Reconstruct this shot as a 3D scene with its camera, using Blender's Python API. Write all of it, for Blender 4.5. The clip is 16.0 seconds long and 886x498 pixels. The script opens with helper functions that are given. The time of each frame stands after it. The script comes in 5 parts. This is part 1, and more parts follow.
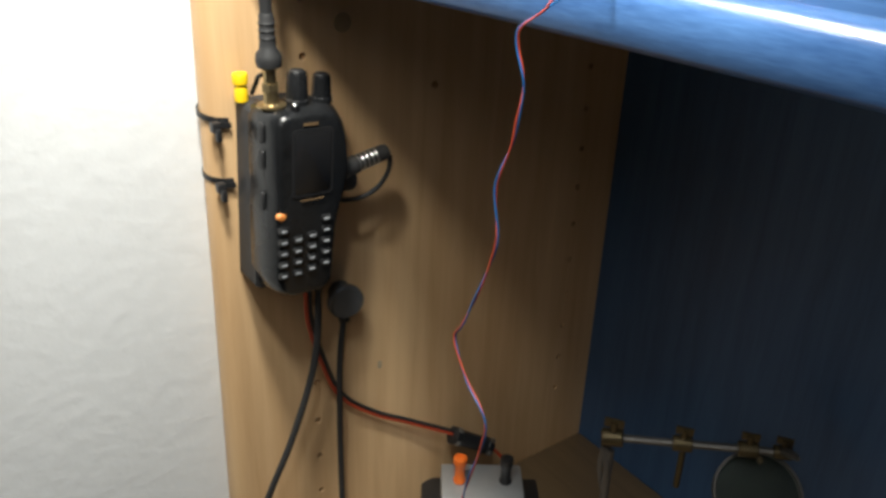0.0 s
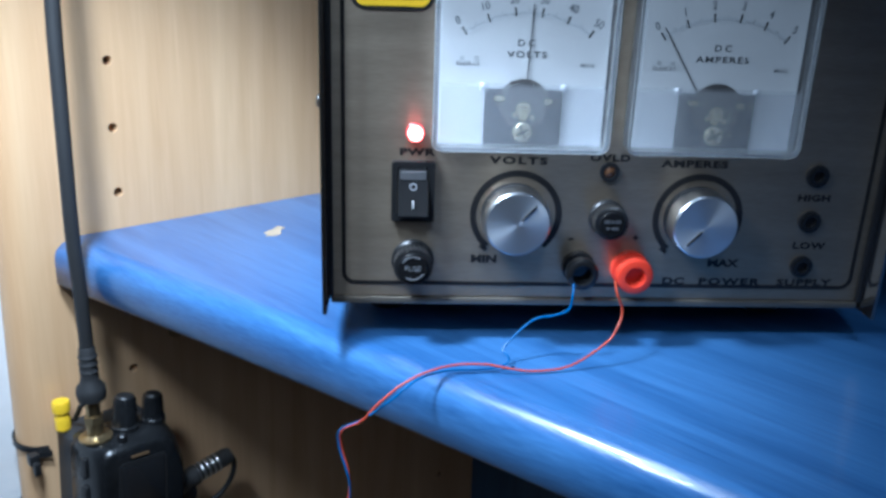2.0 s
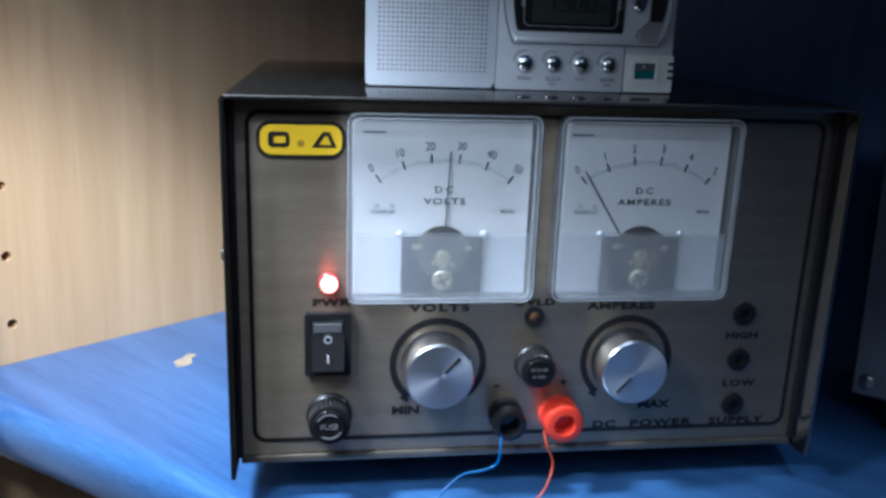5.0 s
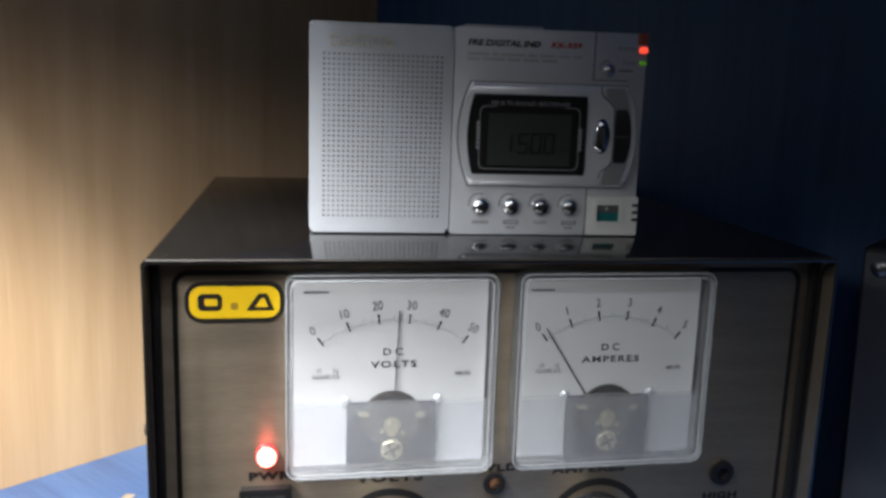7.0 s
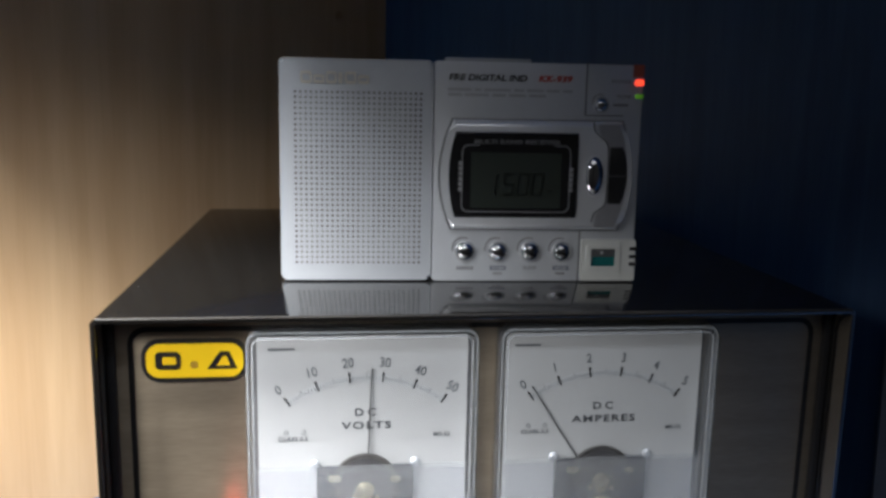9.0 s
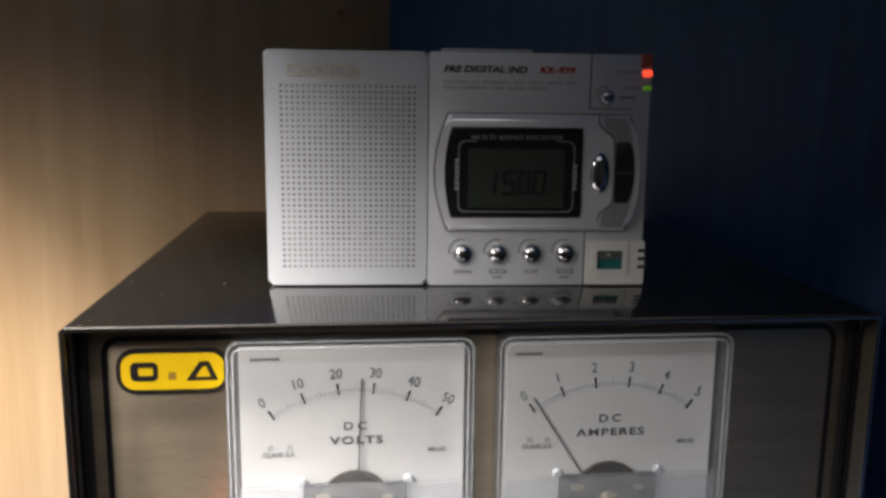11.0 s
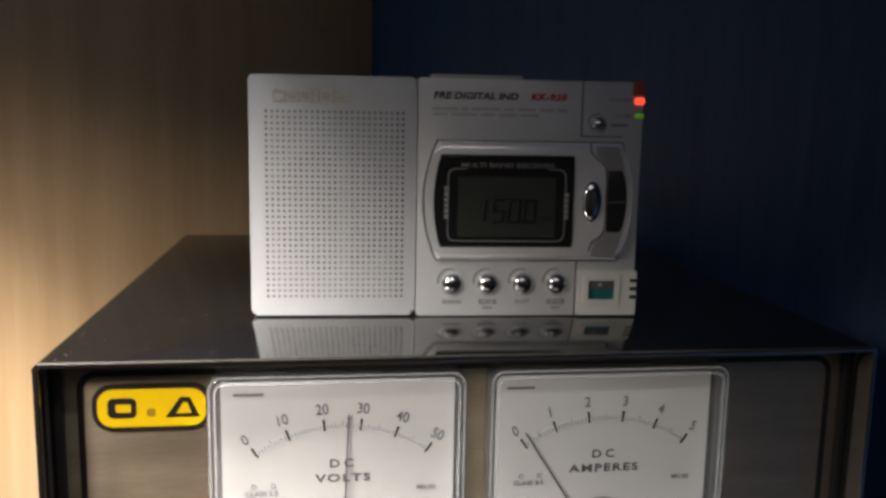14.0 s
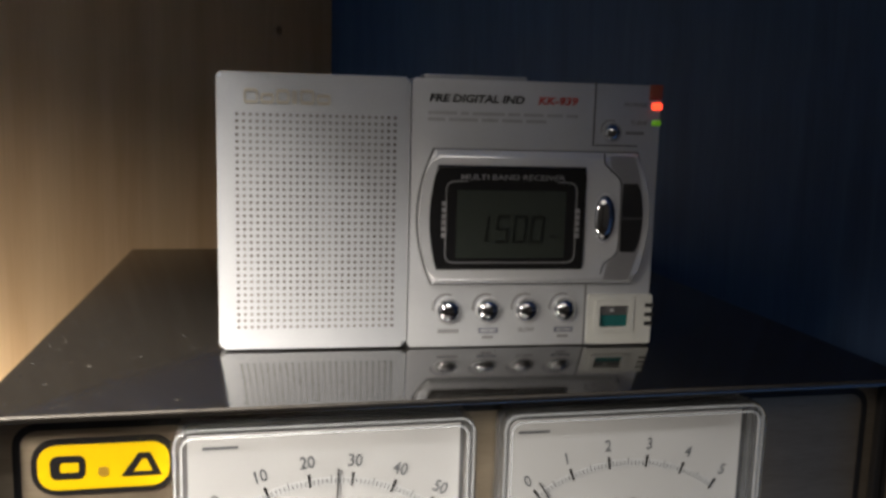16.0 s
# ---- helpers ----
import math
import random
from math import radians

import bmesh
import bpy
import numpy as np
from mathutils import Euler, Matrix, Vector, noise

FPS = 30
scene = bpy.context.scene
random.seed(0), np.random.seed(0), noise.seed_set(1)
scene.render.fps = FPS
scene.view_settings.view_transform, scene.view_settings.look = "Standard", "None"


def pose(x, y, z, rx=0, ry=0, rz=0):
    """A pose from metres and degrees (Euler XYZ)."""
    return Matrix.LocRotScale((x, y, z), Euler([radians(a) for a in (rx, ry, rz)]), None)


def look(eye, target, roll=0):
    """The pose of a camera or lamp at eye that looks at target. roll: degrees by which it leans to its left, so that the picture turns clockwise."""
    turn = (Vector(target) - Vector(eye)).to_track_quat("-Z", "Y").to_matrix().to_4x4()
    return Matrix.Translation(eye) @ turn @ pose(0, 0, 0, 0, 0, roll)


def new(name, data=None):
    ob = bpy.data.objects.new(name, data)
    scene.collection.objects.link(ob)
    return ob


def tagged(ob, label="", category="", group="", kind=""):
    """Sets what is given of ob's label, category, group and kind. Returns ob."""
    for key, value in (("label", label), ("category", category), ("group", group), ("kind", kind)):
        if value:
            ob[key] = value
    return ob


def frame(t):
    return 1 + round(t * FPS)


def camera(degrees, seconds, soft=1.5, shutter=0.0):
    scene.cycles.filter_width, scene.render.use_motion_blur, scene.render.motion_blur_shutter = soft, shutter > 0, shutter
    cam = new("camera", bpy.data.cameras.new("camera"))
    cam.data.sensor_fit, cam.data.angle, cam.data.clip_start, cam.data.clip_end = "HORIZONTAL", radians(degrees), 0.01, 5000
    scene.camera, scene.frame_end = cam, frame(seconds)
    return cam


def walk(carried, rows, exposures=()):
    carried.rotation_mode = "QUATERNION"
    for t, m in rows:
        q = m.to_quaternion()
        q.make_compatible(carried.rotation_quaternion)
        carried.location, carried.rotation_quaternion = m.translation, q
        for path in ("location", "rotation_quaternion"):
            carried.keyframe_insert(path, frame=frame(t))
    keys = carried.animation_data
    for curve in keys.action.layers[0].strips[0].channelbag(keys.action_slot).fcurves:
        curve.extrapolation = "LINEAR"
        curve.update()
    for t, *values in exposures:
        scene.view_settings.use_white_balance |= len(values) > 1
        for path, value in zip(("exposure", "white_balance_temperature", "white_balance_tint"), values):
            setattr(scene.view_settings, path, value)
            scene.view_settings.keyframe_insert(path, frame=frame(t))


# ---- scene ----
cam = camera(55.2, 16.0, soft=3.1)
METRES, EYE, TILT, LEAN, TURN = 0.28, 1.31, 0.0, 0.0, 53.4
ROWS = [
    (0.0, 0.0, 0.0, 0.0, 0.93, -27.08, -1.82),
    (0.5, 0.0204, 0.0744, 0.1051, -1.15, -24.2, -2.41),
    (1.0, 0.0408, 0.124, 0.1955, -3.67, -21.58, -2.29),
    (1.5, 0.0536, 0.1441, 0.2518, -5.36, -19.74, -1.92),
    (2.0, 0.0788, 0.1767, 0.3065, -7.55, -17.56, -1.78),
    (2.5, 0.0979, 0.2023, 0.3318, -8.89, -16.08, -1.78),
    (3.0, 0.091, 0.1879, 0.3537, -9.33, -15.26, -1.5),
    (3.5, 0.0903, 0.1982, 0.3609, -10.05, -14.83, -1.75),
    (6.0, 0.1326, 0.3169, 0.4464, -13.81, -11.15, -1.45),
    (6.5, 0.1465, 0.3429, 0.4732, -14.12, -9.75, -1.39),
    (7.0, 0.1504, 0.3567, 0.4925, -14.43, -8.87, -1.47),
    (7.5, 0.1791, 0.3776, 0.5186, -14.33, -8.39, -1.64),
    (8.0, 0.194, 0.3825, 0.5304, -12.9, -8.39, -1.08),
    (8.5, 0.212, 0.3964, 0.5298, -12.27, -8.37, -0.92),
    (11.0, 0.261, 0.4613, 0.5196, -10.95, -8.13, -0.44),
    (11.5, 0.2626, 0.4676, 0.5254, -11.57, -7.65, -0.41),
    (12.0, 0.2611, 0.4684, 0.5224, -11.92, -7.53, -0.28),
    (12.5, 0.2616, 0.4688, 0.5227, -12.12, -7.57, -0.5),
    (13.0, 0.2616, 0.4689, 0.523, -12.28, -7.36, -0.69),
    (13.5, 0.2614, 0.4735, 0.5239, -12.43, -7.07, -0.85),
    (14.0, 0.2531, 0.4863, 0.5297, -12.49, -6.97, -0.78),
    (14.5, 0.245, 0.5237, 0.5394, -13.32, -6.88, -0.77),
    (15.0, 0.2302, 0.5625, 0.5342, -14.71, -6.62, -0.92),
    (15.5, 0.2283, 0.591, 0.5337, -15.73, -6.6, -1.06),
    (16.0, 0.2275, 0.6003, 0.5343, -16.41, -6.69, -1.08),
]
EXPOSURES = [(0.0, 1.0, 6600, 5), (0.6, 1.02, 6200, 3), (1.0, 0.58, 5500, 2), (1.5, 0.24, 5150, 2), (2.2, 0.14, 4650, 4), (3.5, 0.12, 4600, 5), (6.0, 0.02, 5600, 8), (6.5, 0.10, 5950, 9), (7.0, 0.32, 6200, 10), (8.0, 0.30, 6050, 9), (11.0, 0.36, 6800, 13), (14.0, 0.48, 7200, 13), (14.5, 0.75, 7000, 12), (16.0, 0.86, 7300, 12)]
walk(cam, [(t, pose(0.4709, -0.2014, EYE, TILT, LEAN, TURN) @ pose(METRES * x, METRES * y, METRES * z, 90 + pitch, roll, yaw)) for t, x, y, z, yaw, pitch, roll in ROWS], EXPOSURES)

# ---- light ----
world = bpy.data.worlds.new("room_world")
scene.world = world
world.use_nodes = True
world.node_tree.nodes["Background"].inputs[0].default_value = (0.75, 0.82, 1.0, 1)
world.node_tree.nodes["Background"].inputs[1].default_value = 0.035


def lamp(name, eye, target, size, watts, colour):
    d = bpy.data.lights.new(name, "AREA")
    d.shape, d.size, d.energy, d.color = "DISK", size, watts, colour
    ob = new(name, d)
    ob.matrix_world = look(eye, target)
    return ob


def spot_light(name, eye, target, angle, blend, size, watts, colour):
    d = bpy.data.lights.new(name, "SPOT")
    d.energy, d.color, d.shadow_soft_size = watts, colour, size
    d.spot_size, d.spot_blend = radians(angle), blend
    ob = new(name, d)
    ob.matrix_world = look(eye, target)
    return ob


# a clip-on lamp before the side panel (bright middle and wide spill), the lamp over the bench
spot_light("clip_lamp_beam", (0.18, -0.10, 1.60), (0.12, 0.05, 1.10), 75, 0.6, 0.03, 10.2, (1.0, 0.97, 0.92))
spot_light("clip_lamp_spill", (0.25, -0.165, 1.515), (0.13, 0.05, 1.10), 111.5, 0.6, 0.025, 2.3, (1.0, 0.97, 0.92))
lamp("bench_lamp", (0.72, -0.36, 2.22), (0.35, 0.08, 1.2), 0.08, 1.6, (0.92, 0.96, 1.0))
# added ceiling fill with no known source, lifts the dark parts
lamp("room_fill", (1.4, -1.3, 2.45), (1.4, -1.3, 0.0), 1.6, 4.4, (1.0, 0.97, 0.95))


# ---- materials ----
def material(name):
    m = bpy.data.materials.new(name)
    m.use_nodes = True
    return m, m.node_tree.nodes, m.node_tree.links, m.node_tree.nodes["Principled BSDF"]


def plain(name, colour, rough=0.5, metal=0.0, noise_amt=0.12, scale=300.0, bump=0.0, coat=0.0, emit=None, strength=0.0, stretch=(1, 1, 1), rough_var=0.0):
    """A surface with colour variation at two scales, roughness variation and fine relief."""
    m, nodes, links, b = material(name)
    tc = nodes.new("ShaderNodeTexCoord")
    mp = nodes.new("ShaderNodeMapping")
    mp.inputs["Scale"].default_value = stretch
    links.new(tc.outputs["Object"], mp.inputs[0])
    fine, wide = nodes.new("ShaderNodeTexNoise"), nodes.new("ShaderNodeTexNoise")
    fine.inputs["Scale"].default_value, wide.inputs["Scale"].default_value = scale, scale / 14
    fine.inputs["Detail"].default_value = 4
    links.new(mp.outputs[0], fine.inputs["Vector"])
    links.new(mp.outputs[0], wide.inputs["Vector"])
    add = nodes.new("ShaderNodeMath")
    add.operation = "ADD"
    links.new(fine.outputs["Fac"], add.inputs[0])
    links.new(wide.outputs["Fac"], add.inputs[1])
    ramp = nodes.new("ShaderNodeMapRange")
    ramp.inputs["From Min"].default_value, ramp.inputs["From Max"].default_value = 0.6, 1.4
    ramp.inputs["To Min"].default_value, ramp.inputs["To Max"].default_value = 1 - noise_amt, 1 + noise_amt
    links.new(add.outputs[0], ramp.inputs["Value"])
    mul = nodes.new("ShaderNodeVectorMath")
    mul.operation = "SCALE"
    mul.inputs[0].default_value = colour
    links.new(ramp.outputs[0], mul.inputs["Scale"])
    links.new(mul.outputs[0], b.inputs["Base Color"])
    b.inputs["Roughness"].default_value, b.inputs["Metallic"].default_value, b.inputs["Coat Weight"].default_value = rough, metal, coat
    if rough_var:
        rr = nodes.new("ShaderNodeMapRange")
        rr.inputs["From Min"].default_value, rr.inputs["From Max"].default_value = 0.35, 0.65
        rr.inputs["To Min"].default_value, rr.inputs["To Max"].default_value = max(0.02, rough - rough_var), rough + rough_var
        links.new(wide.outputs["Fac"], rr.inputs["Value"])
        links.new(rr.outputs[0], b.inputs["Roughness"])
    if bump:
        bp = nodes.new("ShaderNodeBump")
        bp.inputs["Strength"].default_value, bp.inputs["Distance"].default_value = 1.0, bump
        links.new(fine.outputs["Fac"], bp.inputs["Height"])
        links.new(bp.outputs[0], b.inputs["Normal"])
    if emit:
        b.inputs["Emission Color"].default_value, b.inputs["Emission Strength"].default_value = (*emit, 1), strength
    return m


def grained(name, dark, light, axis, rough=0.4, coat=0.0, fine=900.0, flow=14.0, bump=0.00008, pores=0.55, figure=0.0):
    """Wood-grain laminate whose grain runs along axis (0 x, 1 y, 2 z)."""
    m, nodes, links, b = material(name)
    tc, mp = nodes.new("ShaderNodeTexCoord"), nodes.new("ShaderNodeMapping")
    sc = [1.0, 1.0, 1.0]
    sc[axis] = 0.06
    mp.inputs["Scale"].default_value = sc
    links.new(tc.outputs["Object"], mp.inputs[0])
    warp = nodes.new("ShaderNodeTexNoise")
    warp.inputs["Scale"].default_value, warp.inputs["Detail"].default_value = flow, 3
    links.new(mp.outputs[0], warp.inputs["Vector"])
    streak = nodes.new("ShaderNodeTexNoise")
    streak.inputs["Scale"].default_value, streak.inputs["Detail"].default_value = flow * 9, 5
    streak.inputs["Distortion"].default_value = 0.6
    links.new(mp.outputs[0], streak.inputs["Vector"])
    mp2 = nodes.new("ShaderNodeMapping")
    sc2 = [1.0, 1.0, 1.0]
    sc2[axis] = 0.035
    mp2.inputs["Scale"].default_value = sc2
    links.new(tc.outputs["Object"], mp2.inputs[0])
    pore = nodes.new("ShaderNodeTexNoise")
    pore.inputs["Scale"].default_value, pore.inputs["Detail"].default_value = fine, 2
    links.new(mp2.outputs[0], pore.inputs["Vector"])
    mix1, mix2 = nodes.new("ShaderNodeMath"), nodes.new("ShaderNodeMath")
    mix1.operation = mix2.operation = "MULTIPLY_ADD"
    links.new(streak.outputs["Fac"], mix1.inputs[0])
    mix1.inputs[1].default_value = 0.9
    links.new(warp.outputs["Fac"], mix1.inputs[2])
    links.new(pore.outputs["Fac"], mix2.inputs[0])
    mix2.inputs[1].default_value = pores
    links.new(mix1.outputs[0], mix2.inputs[2])
    last = mix2
    if figure:
        # flame-like growth lines that narrow to tall arches
        mp3 = nodes.new("ShaderNodeMapping")
        sc3 = [1.0, 1.0, 1.0]
        sc3[axis] = 0.10
        mp3.inputs["Scale"].default_value = sc3
        links.new(tc.outputs["Object"], mp3.inputs[0])
        wave, last = nodes.new("ShaderNodeTexWave"), nodes.new("ShaderNodeMath")
        wave.bands_direction = "Y"
        wave.inputs["Scale"].default_value, wave.inputs["Distortion"].default_value = 9.0, 16.0
        wave.inputs["Detail"].default_value, wave.inputs["Detail Scale"].default_value = 2.5, 0.9
        links.new(mp3.outputs[0], wave.inputs["Vector"])
        last.operation = "MULTIPLY_ADD"
        links.new(wave.outputs["Fac"], last.inputs[0])
        last.inputs[1].default_value = figure
        links.new(mix2.outputs[0], last.inputs[2])
    ramp = nodes.new("ShaderNodeMapRange")
    ramp.inputs["From Min"].default_value, ramp.inputs["From Max"].default_value = 0.30 + pores, 1.05 + pores + figure
    links.new(last.outputs[0], ramp.inputs["Value"])
    col = nodes.new("ShaderNodeMix")
    col.data_type = "RGBA"
    col.inputs[6].default_value, col.inputs[7].default_value = (*dark, 1), (*light, 1)
    links.new(ramp.outputs[0], col.inputs[0])
    links.new(col.outputs[2], b.inputs["Base Color"])
    b.inputs["Roughness"].default_value, b.inputs["Coat Weight"].default_value = rough, coat
    bp = nodes.new("ShaderNodeBump")
    bp.inputs["Distance"].default_value = bump
    links.new(pore.outputs["Fac"], bp.inputs["Height"])
    links.new(bp.outputs[0], b.inputs["Normal"])
    return m


def clear(name, tint=(1, 1, 1), ior=1.49, rough=0.03, haze=0.0, smear=0.0):
    """Thin clear plastic: sees through, with a sheen that follows Fresnel."""
    m, nodes, links, b = material(name)
    out = nodes["Material Output"]
    nodes.remove(b)
    tr, gl, mx, fr = (nodes.new("ShaderNode" + k) for k in ("BsdfTransparent", "BsdfGlossy", "MixShader", "Fresnel"))
    tr.inputs[0].default_value = (*tint, 1)
    gl.inputs["Roughness"].default_value = rough
    fr.inputs["IOR"].default_value = ior
    links.new(fr.outputs[0], mx.inputs[0])
    links.new(tr.outputs[0], mx.inputs[1])
    links.new(gl.outputs[0], mx.inputs[2])
    if haze:
        df, hz = nodes.new("ShaderNodeBsdfDiffuse"), nodes.new("ShaderNodeMixShader")
        df.inputs[0].default_value, hz.inputs[0].default_value = (0.8, 0.82, 0.84, 1), haze
        if smear:
            tc, ns, mr = nodes.new("ShaderNodeTexCoord"), nodes.new("ShaderNodeTexNoise"), nodes.new("ShaderNodeMapRange")
            ns.inputs["Scale"].default_value, ns.inputs["Detail"].default_value, ns.inputs["Distortion"].default_value = 45, 5, 1.2
            mr.inputs["From Min"].default_value, mr.inputs["From Max"].default_value = 0.48, 0.75
            mr.inputs["To Min"].default_value, mr.inputs["To Max"].default_value = haze, haze + smear
            links.new(tc.outputs["Object"], ns.inputs["Vector"])
            links.new(ns.outputs["Fac"], mr.inputs["Value"])
            links.new(mr.outputs[0], hz.inputs[0])
        links.new(mx.outputs[0], hz.inputs[1])
        links.new(df.outputs[0], hz.inputs[2])
        links.new(hz.outputs[0], out.inputs[0])
    else:
        links.new(mx.outputs[0], out.inputs[0])
    return m


def dusty_steel():
    """Glossy near-black paint with a scatter of pale dust specks and faint smears."""
    m, nodes, links, b = material("dark_painted_steel")
    tc = nodes.new("ShaderNodeTexCoord")
    dust, smear, fine = (nodes.new("ShaderNodeTexNoise") for _ in range(3))
    dust.inputs["Scale"].default_value, smear.inputs["Scale"].default_value, fine.inputs["Scale"].default_value = 700, 16, 1500
    for n in (dust, smear, fine):
        links.new(tc.outputs["Object"], n.inputs["Vector"])
    speck = nodes.new("ShaderNodeMapRange")
    speck.inputs["From Min"].default_value, speck.inputs["From Max"].default_value = 0.70, 0.76
    links.new(dust.outputs["Fac"], speck.inputs["Value"])
    col = nodes.new("ShaderNodeMix")
    col.data_type = "RGBA"
    col.inputs[6].default_value, col.inputs[7].default_value = (0.010, 0.009, 0.008, 1), (0.07, 0.066, 0.06, 1)
    links.new(speck.outputs[0], col.inputs[0])
    links.new(col.outputs[2], b.inputs["Base Color"])
    rough = nodes.new("ShaderNodeMapRange")
    rough.inputs["From Min"].default_value, rough.inputs["From Max"].default_value = 0.3, 0.7
    rough.inputs["To Min"].default_value, rough.inputs["To Max"].default_value = 0.05, 0.11
    b.inputs["IOR"].default_value = 3.3
    links.new(smear.outputs["Fac"], rough.inputs["Value"])
    links.new(rough.outputs[0], b.inputs["Roughness"])
    bp = nodes.new("ShaderNodeBump")
    bp.inputs["Distance"].default_value = 0.000006
    links.new(fine.outputs["Fac"], bp.inputs["Height"])
    links.new(bp.outputs[0], b.inputs["Normal"])
    return m


def brushed_along_x(m, amount):
    """Level brush marks: the sheen spreads up and down, not sideways."""
    b, up = m.node_tree.nodes["Principled BSDF"], m.node_tree.nodes.new("ShaderNodeCombineXYZ")
    up.inputs[2].default_value = 1.0
    b.inputs["Anisotropic"].default_value = amount
    m.node_tree.links.new(up.outputs[0], b.inputs["Tangent"])


M = {}
M["beech"] = grained("beech_laminate", (0.53, 0.312, 0.150), (0.74, 0.505, 0.280), 2, 0.42, pores=0.30, figure=0.22)
M["blue_shelf"] = grained("blue_stained_laminate", (0.022, 0.070, 0.210), (0.096, 0.222, 0.490), 0, 0.30, 0.30, flow=9)
M["blue_back"] = grained("blue_back_panel", (0.034, 0.076, 0.168), (0.060, 0.134, 0.275), 2, 0.45)
# beech darkened for the dim light under the shelf, and to limit bounce
M["desk"] = grained("desk_laminate_dimmed", (0.15, 0.10, 0.055), (0.22, 0.155, 0.085), 0, 0.45)
M["plaster"] = plain("white_wall_plaster", (0.76, 0.77, 0.78), 0.85, noise_amt=0.03, scale=95, bump=0.0006)
# unseen room walls and floor, kept dark to hold down bounced light
M["room"] = plain("dark_low_bounce_wall", (0.17, 0.165, 0.16), 0.8, noise_amt=0.05, scale=60, bump=0.0006)
M["floor"] = plain("floor_tiles", (0.09, 0.075, 0.06), 0.5)
M["hole"] = plain("hole_dark", (0.05, 0.03, 0.02), 0.9)
M["steel_dark"] = dusty_steel()
M["bronze"] = plain("brushed_bronze_panel", (0.42, 0.345, 0.255), 0.42, 0.88, 0.15, 2300, 0.00002, stretch=(0.10, 1, 1))
brushed_along_x(M["bronze"], 0.75)
M["ink"] = plain("black_ink", (0.012, 0.011, 0.011), 0.45)
M["black"] = plain("black_plastic", (0.016, 0.016, 0.017), 0.35, noise_amt=0.2, scale=900, bump=0.00002)
M["black_gloss"] = plain("black_gloss_plastic", (0.012, 0.012, 0.013), 0.12)
M["rubber"] = plain("black_rubber", (0.02, 0.02, 0.021), 0.65, scale=900, bump=0.00004)
M["yellow"] = plain("yellow_badge", (0.84, 0.55, 0.01), 0.35, noise_amt=0.03)
M["white_dial"] = plain("white_dial", (0.54, 0.55, 0.56), 0.5, noise_amt=0.02)
M["acrylic"] = clear("clear_acrylic", haze=0.004, smear=0.06)
M["alu"] = plain("turned_aluminium", (0.72, 0.73, 0.75), 0.28, 1.0, 0.08, 1500, 0.000008)
M["chrome"] = plain("chrome", (0.55, 0.56, 0.58), 0.06, 1.0, 0.02)
M["silver"] = plain("silver_painted_plastic", (0.60, 0.63, 0.67), 0.27, 0.38, 0.05, 1800, 0.000006)
M["silver_light"] = plain("pale_silver_plastic", (0.58, 0.60, 0.63), 0.33, 0.32, 0.04, 1800)
M["silver_bright"] = plain("bright_silver_plastic", (0.76, 0.78, 0.81), 0.22, 0.40, 0.04, 1800)
M["orange"] = plain("orange_plastic", (0.80, 0.16, 0.02), 0.4, noise_amt=0.06)
M["led_red"] = plain("lit_red_led", (0.9, 0.1, 0.08), 0.3, emit=(1.0, 0.16, 0.12), strength=9.0)
M["wire_red"] = plain("red_wire", (0.46, 0.06, 0.022), 0.4)
M["wire_blue"] = plain("blue_wire", (0.008, 0.105, 0.32), 0.4)
M["dial_back"] = plain("meter_base", (0.13, 0.13, 0.135), 0.5)
M["dial_grey"] = plain("dial_grey_print", (0.14, 0.15, 0.165), 0.5)
M["dial_ink"] = plain("dial_dark_print", (0.075, 0.08, 0.09), 0.5)
M["dial_pale"] = plain("dial_pale_band", (0.58, 0.60, 0.62), 0.5, noise_amt=0.03)
M["magnet"] = plain("meter_magnet", (0.025, 0.03, 0.04), 0.45, 0.2)
M["magnet_grey"] = plain("meter_core", (0.13, 0.13, 0.135), 0.35, 0.5)
M["brass_pale"] = plain("pale_brass", (0.62, 0.57, 0.40), 0.3, 0.8)
M["brass"] = plain("old_brass", (0.40, 0.31, 0.17), 0.32, 0.9, 0.3, 900)
# brass and nickel darkened: the stand's dim place is put into the colour
M["brass_shaded"] = plain("brass_in_shade", (0.11, 0.085, 0.045), 0.45, 0.7, 0.3, 700)
M["iron"] = plain("dark_nickel", (0.15, 0.145, 0.14), 0.42, 0.7, 0.3, 700)
M["acrylic_rim"] = clear("clear_acrylic_rim", (0.80, 0.83, 0.86), 1.9, 0.05, 0.03)
M["acrylic_edge"] = clear("acrylic_edge_highlight", (0.9, 0.92, 0.94), 1.9, 0.10, 0.24)
M["acrylic_rib"] = clear("ribbed_acrylic", (0.92, 0.93, 0.95), 1.6, 0.2, 0.075)
M["bronze_dark"] = plain("bronze_lip", (0.20, 0.18, 0.15), 0.4, 0.6, 0.12, 2200)
M["badge_brown"] = plain("brown_badge_print", (0.35, 0.20, 0.02), 0.5)
M["grey_print"] = plain("pale_grey_print", (0.42, 0.43, 0.45), 0.5)
M["white_print"] = plain("white_print", (0.75, 0.75, 0.75), 0.5)
M["grey_dark"] = plain("dark_grey_recess", (0.09, 0.09, 0.095), 0.6)
M["grey_mid"] = plain("grey_print", (0.26, 0.26, 0.27), 0.5)
M["grille"] = plain("grille_hole_shade", (0.10, 0.09, 0.085), 0.7)
M["recess"] = plain("silver_recess_shade", (0.36, 0.36, 0.37), 0.42, 0.5, 0.06, 1200)
M["grille_pale"] = plain("grille_hole_shade_pale", (0.15, 0.145, 0.14), 0.6)
M["gold"] = plain("gold_print", (0.50, 0.47, 0.40), 0.4, 0.5)
